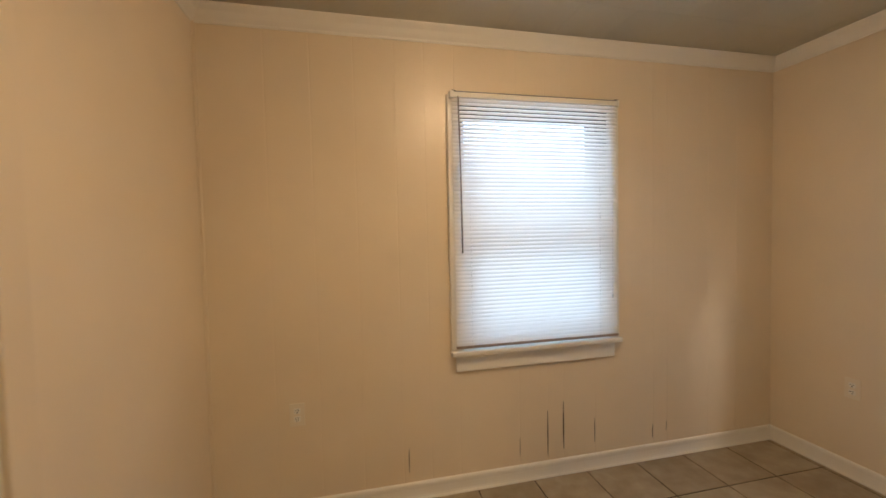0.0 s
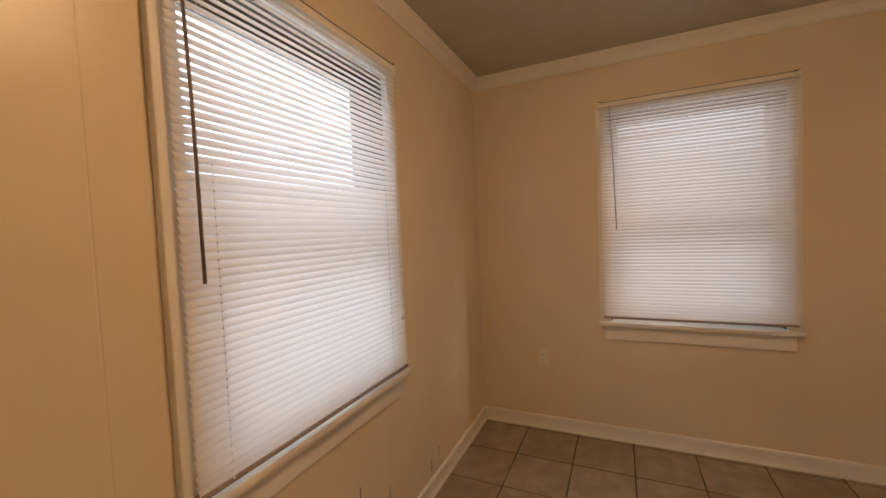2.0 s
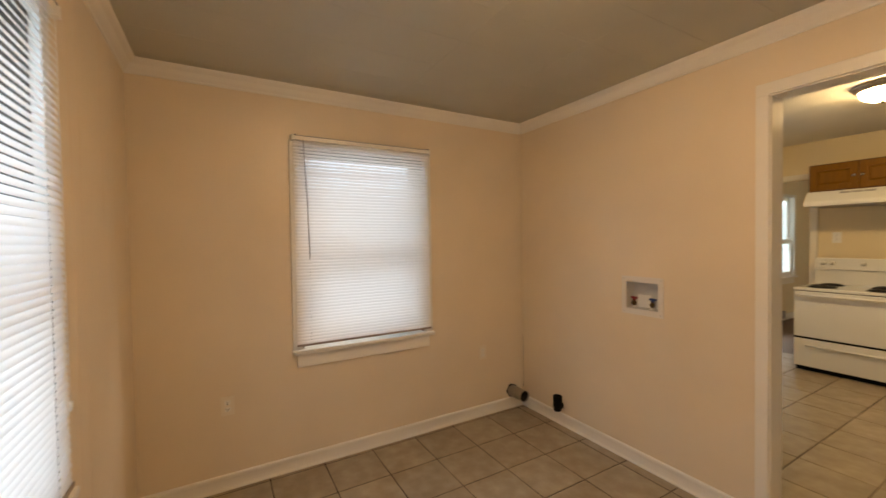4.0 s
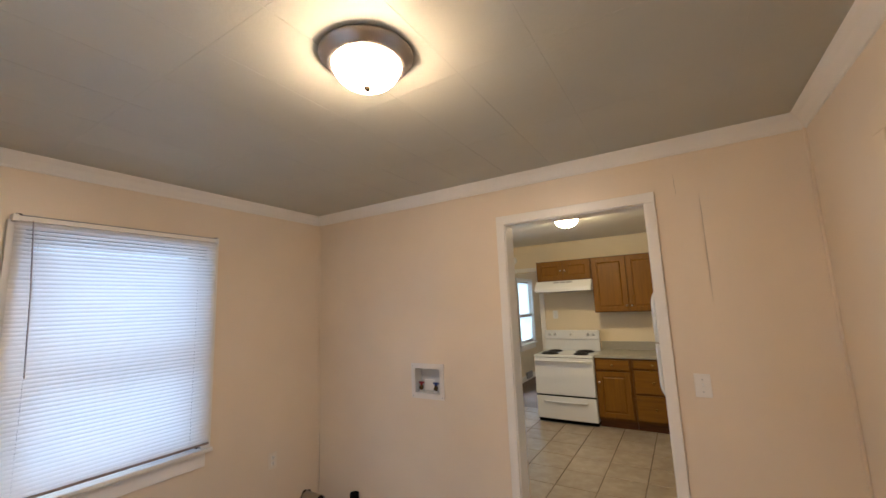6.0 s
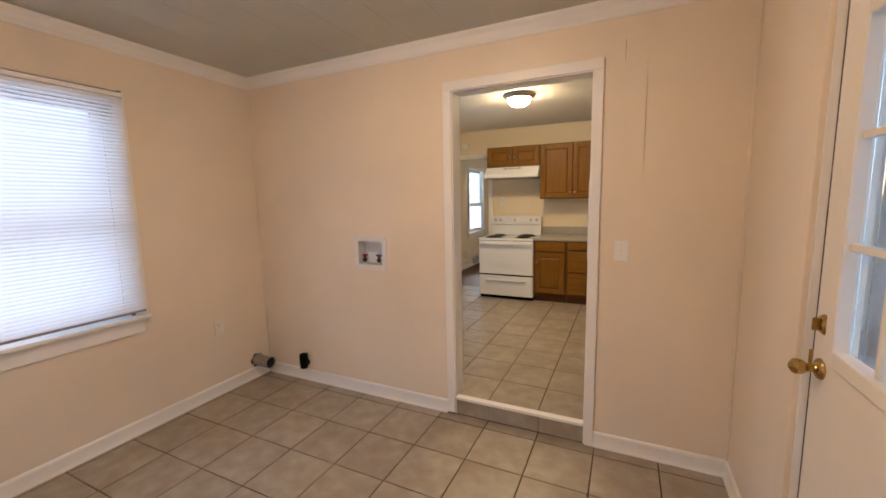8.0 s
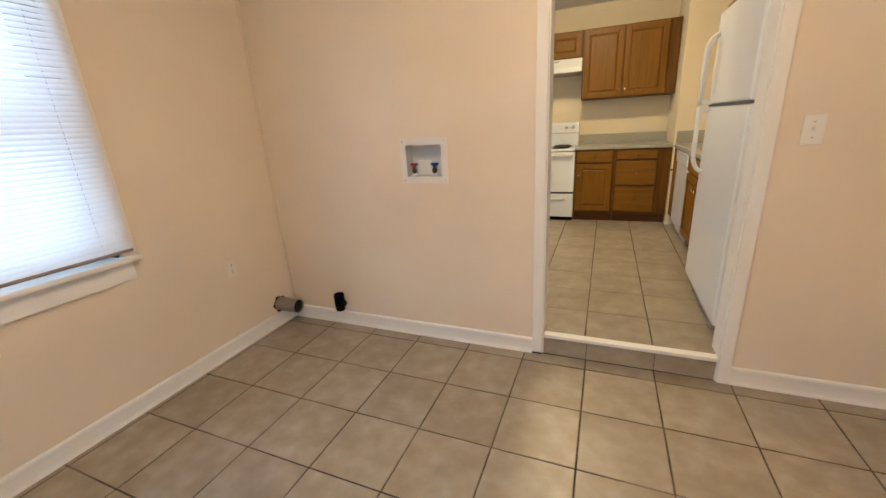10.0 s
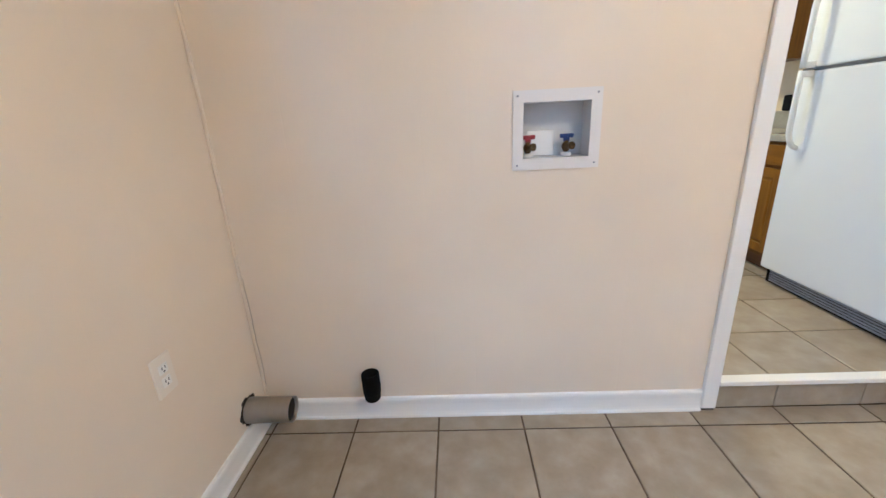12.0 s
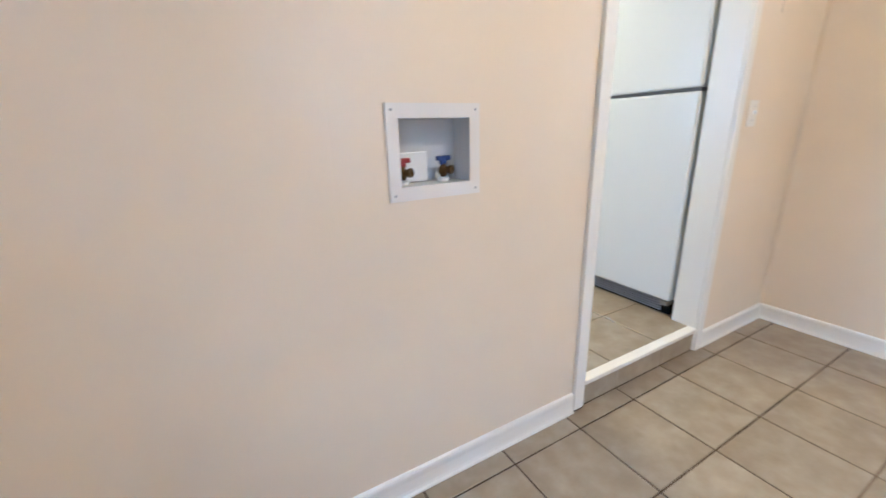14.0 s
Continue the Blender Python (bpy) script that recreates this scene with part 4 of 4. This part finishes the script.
# range
st = thing("kitchen_range", "white electric range with black coil burners and a storage drawer", "stove", m=plan(2.028, -2.70, 0, K))
SW, top = 0.372, 0.835
bm = bmesh.new()
box(bm, -SW, SW, -0.60, -0.028, 0.045, top - 0.03, 0.003)
part("body", bm, M_ENAMEL, st)
bm = bmesh.new()
box(bm, -SW + 0.01, SW - 0.01, -0.58, -0.05, 0.0, 0.045)
part("base", bm, M_BLACK, st, "black recessed base")
bm = bmesh.new()
box(bm, -SW, SW, -0.60, 0.0, top - 0.028, top, 0.007)
part("cooktop", bm, M_ENAMEL, st)
bm = bmesh.new()
box(bm, -SW + 0.002, SW - 0.002, -0.60, -0.55, top, top + 0.285 - 0.12, 0.004)
t = bmesh.new()
box(t, -SW, SW, -0.05, 0.0, 0, 0.125, 0.008)
add(bm, t, pose(0, -0.53, top + 0.155, 8, 0, 0))
bg = part("backguard", bm, M_ENAMEL, st)
for x in (-0.30, -0.225, 0.0, 0.225, 0.30):
    bm = bmesh.new()
    lathe(bm, [(0.0, 0.022), (0.014, 0.022), (0.018, 0.016), (0.020, 0.0), (0.0, 0.0)], 18, pose(x, -0.535, top + 0.222, -82, 0, 0))
    part("control_knob", bm, M_PALE, bg, "pale grey control knob")
bm = bmesh.new()
box(bm, -SW + 0.004, SW - 0.004, -0.027, -0.002, 0.345, top - 0.034, 0.006)
od = part("oven_door", bm, M_ENAMEL, st)
bm = bmesh.new()
tube(bm, [(-SW + 0.03, -0.004, 0.765), (-SW + 0.03, 0.028, 0.765), (SW - 0.03, 0.028, 0.765), (SW - 0.03, -0.004, 0.765)], 0.012, 10)
part("handle", bm, M_ENAMEL, od)
bm = bmesh.new()
box(bm, -SW + 0.004, SW - 0.004, -0.027, -0.002, 0.05, 0.325, 0.006)
sd2 = part("storage_drawer", bm, M_ENAMEL, st)
bm = bmesh.new()
tube(bm, [(-0.27, -0.004, 0.262), (-0.25, 0.012, 0.262), (0.25, 0.012, 0.262), (0.27, -0.004, 0.262)], 0.010, 10)
part("handle", bm, M_ENAMEL, sd2)
bm = bmesh.new()
box(bm, -SW + 0.002, SW - 0.002, -0.0278, -0.008, 0.3255, 0.3445)
part("gap_strip", bm, M_BLACK, st, "black gap between door and drawer")
bm = bmesh.new()
box(bm, -SW + 0.002, SW - 0.002, -0.0278, -0.004, top - 0.0335, top - 0.0285)
part("gap_strip", bm, M_BLACK, st, "black gap under the cooktop")
for x, y, r in ((-0.20, -0.16, 0.075), (0.20, -0.16, 0.095), (-0.20, -0.42, 0.095), (0.20, -0.42, 0.075)):
    bm = bmesh.new()
    lathe(bm, [(0.0, -0.002), (r, -0.002), (r + 0.014, 0.006), (r + 0.018, 0.004), (r + 0.018, 0.0005), (0.0, 0.0005)], 28, Matrix.Translation((x, y, top)))
    bw = part("drip_bowl", bm, M_BLACK, st, "black drip bowl")
    bm = bmesh.new()
    pts = []
    for k in range(100):
        a = k / 100 * 2 * math.pi * 4
        q = 0.012 + (r - 0.012) * k / 100
        pts.append((x + q * math.cos(a), y + q * math.sin(a), top + 0.014))
    tube(bm, pts, 0.0045, 6)
    part("burner_coil", bm, M_COIL, bw, "black coil burner")

# range hood
hd = thing("range_hood", "white range hood under the short cabinet", "range hood", m=plan(2.01, -3.035, 0, 1.775))
bm = bmesh.new()
t = bmesh.new()
pr = [(-0.32, 0.149), (0.06, 0.149), (0.16, 0.045), (0.16, 0.0), (-0.32, 0.0)]
lo = [t.verts.new((-0.372, y, z)) for y, z in pr]
hi = [t.verts.new((0.372, y, z)) for y, z in pr]
t.faces.new(lo), t.faces.new(hi)
for i in range(5):
    t.faces.new((lo[i], lo[(i + 1) % 5], hi[(i + 1) % 5], hi[i]))
bmesh.ops.recalc_face_normals(t, faces=t.faces)
bmesh.ops.bevel(t, geom=list(t.edges), offset=0.005, segments=2, affect="EDGES")
add(bm, t)
part("hood_shell", bm, M_ENAMEL, hd)
bm = bmesh.new()
for k in range(3):
    t = bmesh.new()
    box(t, -0.125 + k * 0.085, -0.05 + k * 0.085, -0.002, 0.0015, -0.012, 0.012)
    add(bm, t, pose(0, 0.0845, 0.1235, 44, 0, 0))
part("vent_slots", bm, M_GREY, hd, "grey vent slots")
bm = bmesh.new()
box(bm, -0.33, 0.33, -0.26, 0.12, -0.008, -0.001, 0.002)
part("filter", bm, M_GALV, hd, "metal grease filter")

# dishwasher
dw = thing("dishwasher", "white built-in dishwasher with a pale grey kick plate", "dishwasher", m=plan(0.668, -2.25, -90, K))
bm = bmesh.new()
box(bm, -0.298, 0.298, -0.58, -0.026, 0.09, 0.812, 0.002)
part("body", bm, M_BLUEWHITE, dw)
bm = bmesh.new()
box(bm, -0.298, 0.298, -0.024, 0.0, 0.10, 0.69, 0.006)
part("door", bm, M_ENAMEL, dw)
bm = bmesh.new()
box(bm, -0.298, 0.298, -0.024, 0.012, 0.695, 0.812, 0.010)
cp = part("control_panel", bm, M_ENAMEL, dw)
for k in range(4):
    bm = bmesh.new()
    box(bm, -0.24 + 0.07 * k, -0.20 + 0.07 * k, 0.0115, 0.0135, 0.775, 0.79)
    part("button", bm, M_GREY, cp, "grey push button")
bm = bmesh.new()
box(bm, -0.29, 0.29, -0.58, -0.05, 0.0, 0.088)
part("kick_plate", bm, M_PALE, dw, "pale grey kick plate")

# refrigerator
fr = thing("refrigerator", "white top-freezer refrigerator with curved handles", "refrigerator", m=plan(0.773, -0.565, -90, K))
FWD = 0.405
bm = bmesh.new()
box(bm, -FWD + 0.004, FWD - 0.004, -0.70, -0.075, 0.03, 1.68, 0.006)
part("body", bm, M_ENAMEL, fr)
bm = bmesh.new()
box(bm, -FWD + 0.01, FWD - 0.01, -0.65, -0.045, 0.0, 0.085, 0.004)
kg = part("kick_grille", bm, M_BLACK, fr, "dark recessed base grille")
for k in range(5):
    bm = bmesh.new()
    box(bm, -FWD + 0.06, FWD - 0.04, -0.0445, -0.038, 0.014 + k * 0.014, 0.022 + k * 0.014, 0.001)
    part("grille_slat", bm, M_GREY, kg)
bm = bmesh.new()
box(bm, -FWD, FWD, -0.066, 0.0, 0.095, 1.182, 0.014)
fd = part("fridge_door", bm, M_ENAMEL, fr)
bm = bmesh.new()
box(bm, -FWD, FWD, -0.066, 0.0, 1.196, 1.69, 0.014)
fz = part("freezer_door", bm, M_ENAMEL, fr)
bm = bmesh.new()
box(bm, -FWD + 0.003, FWD - 0.003, -0.068, -0.004, 1.1825, 1.1955)
part("gasket", bm, M_RUBBER, fr, "dark grey gap between the doors")
bm = bmesh.new()
box(bm, -FWD + 0.004, FWD - 0.004, -0.075, -0.0665, 0.10, 1.68)
part("door_gasket", bm, M_GREY, fr, "grey rubber door gasket")
hx = FWD - 0.072
for ob_, za, zb, up in ((fd, 1.183, 0.80, -1), (fz, 1.195, 1.575, 1)):
    pts = [(hx, 0.056, za), (hx, 0.056, za + up * 0.08)]
    for k in range(11):
        a = math.pi / 2 * k / 10
        pts.append((hx, 0.056 - 0.060 * (1 - math.cos(a)), zb - up * 0.11 * (1 - math.sin(a))))
    bm = bmesh.new()
    tube(bm, pts, 0.0135, 14)
    box(bm, hx - 0.009, hx + 0.009, -0.002, 0.050, min(za, za + up * 0.03), max(za, za + up * 0.03), 0.003)
    part("handle", bm, M_ENAMEL, ob_, "long curved white handle")
bm = bmesh.new()
box(bm, -FWD + 0.005, -FWD + 0.05, -0.05, 0.006, 0.070, 0.093, 0.003)
part("hinge", bm, M_GALV, fr, "metal lower hinge")

# kitchen trim
bm = bmesh.new()
for a, b, c, d in ((2.405, 2.472, K, 2.105), (3.298, 3.36, K, 2.105), (2.405, 3.36, 2.105, 2.165)):
    box(bm, a, b, KY1 - 0.001, KY1 + 0.018, c, d, 0.003)
box(bm, 2.465, 2.476, KY1 - 0.121, KY1 + 0.012, K, 2.10)
solid("trim", bm, M_TRIM, "white painted casing of the opening to the far room", kind="structure")
run("baseboard", [(d, z + K) for d, z in BASE], (KXE, RY1), (KXE, KY1 - 0.12), (-1, 0), M_TRIM, "white baseboard in the far room")
run("baseboard", [(d, z + K) for d, z in BASE], (0.698, -2.72), (0.66, -2.72), (0, 1), M_TRIM, "short white baseboard on the boxed-out wall")
bm = bmesh.new()
lathe(bm, [(0.0, 0.0), (0.06, 0.0), (0.058, 0.022), (0.045, 0.034), (0.0, 0.036)], 28, pose(2.85, KY1, 2.30, -90, 0, 0))
solid("smoke_alarm", bm, M_BLUEWHITE, "round white smoke alarm on the kitchen wall above the opening", "smoke alarm")
bm = bmesh.new()
box(bm, KXE - 0.035, KXE - 0.001, -5.45, -5.15, K + 0.03, K + 0.15, 0.008)
solid("floor_register", bm, M_GREY, "small grey wall register by the floor of the far room", "vent")


# ---- floor tiles, last ----
def tiles(parent, x0, x1, y0, y1, z, TX, TY, name="tile"):
    gap, cache = 0.0072, {}
    i0, i1 = math.floor((x0 - TX) / TP), math.ceil((x1 - TX) / TP)
    j0, j1 = math.floor((y0 - TY) / TP), math.ceil((y1 - TY) / TP)
    for i in range(i0, i1):
        for j in range(j0, j1):
            a, b = max(x0, TX + i * TP + gap / 2), min(x1, TX + (i + 1) * TP - gap / 2)
            c, d = max(y0, TY + j * TP + gap / 2), min(y1, TY + (j + 1) * TP - gap / 2)
            if b - a < 0.015 or d - c < 0.015:
                continue
            w, h = round(b - a, 4), round(d - c, 4)
            if (w, h) not in cache:
                bm = bmesh.new()
                e = 0.0022
                v = [bm.verts.new(q) for q in [(-w / 2, -h / 2, -0.006), (w / 2, -h / 2, -0.006), (w / 2, h / 2, -0.006), (-w / 2, h / 2, -0.006)]]
                u = [bm.verts.new(q) for q in [(-w / 2, -h / 2, -0.0015), (w / 2, -h / 2, -0.0015), (w / 2, h / 2, -0.0015), (-w / 2, h / 2, -0.0015)]]
                t = [bm.verts.new(q) for q in [(-w / 2 + e, -h / 2 + e, 0), (w / 2 - e, -h / 2 + e, 0), (w / 2 - e, h / 2 - e, 0), (-w / 2 + e, h / 2 - e, 0)]]
                bm.faces.new(t)
                for k in range(4):
                    bm.faces.new((v[k], v[(k + 1) % 4], u[(k + 1) % 4], u[k]))
                    bm.faces.new((u[k], u[(k + 1) % 4], t[(k + 1) % 4], t[k]))
                cache[(w, h)] = mesh_of("tile", bm, M_TILE)
            ob = new(name, cache[(w, h)])
            ob.parent = parent
            ob.location = ((a + b) / 2, (c + d) / 2, z + rng.uniform(-0.0004, 0.0004))
            ob.rotation_euler = (radians(rng.uniform(-0.06, 0.06)), radians(rng.uniform(-0.06, 0.06)), 0)


tiles(floor, XW + 0.001, XE - 0.001, YS + 0.001, YN - 0.001, 0.0, TX, TY)
tiles(kfloor, KXW + 0.002, KXE - 0.002, KY1 + 0.062, YS - 0.034, KZ, 1.045, -0.365)
# riser of the step
xs = [OX0] + [TX + k * TP for k in range(-4, 1) if OX0 + 0.02 < TX + k * TP < OX1 - 0.02] + [OX1]
for a, b in zip(xs, xs[1:]):
    bm = bmesh.new()
    box(bm, a + 0.002, b - 0.002, YS - 0.010, YS + 0.0, 0.003, KZ - 0.018, 0.0015)
    part("riser_tile", bm, M_TILE, floor)
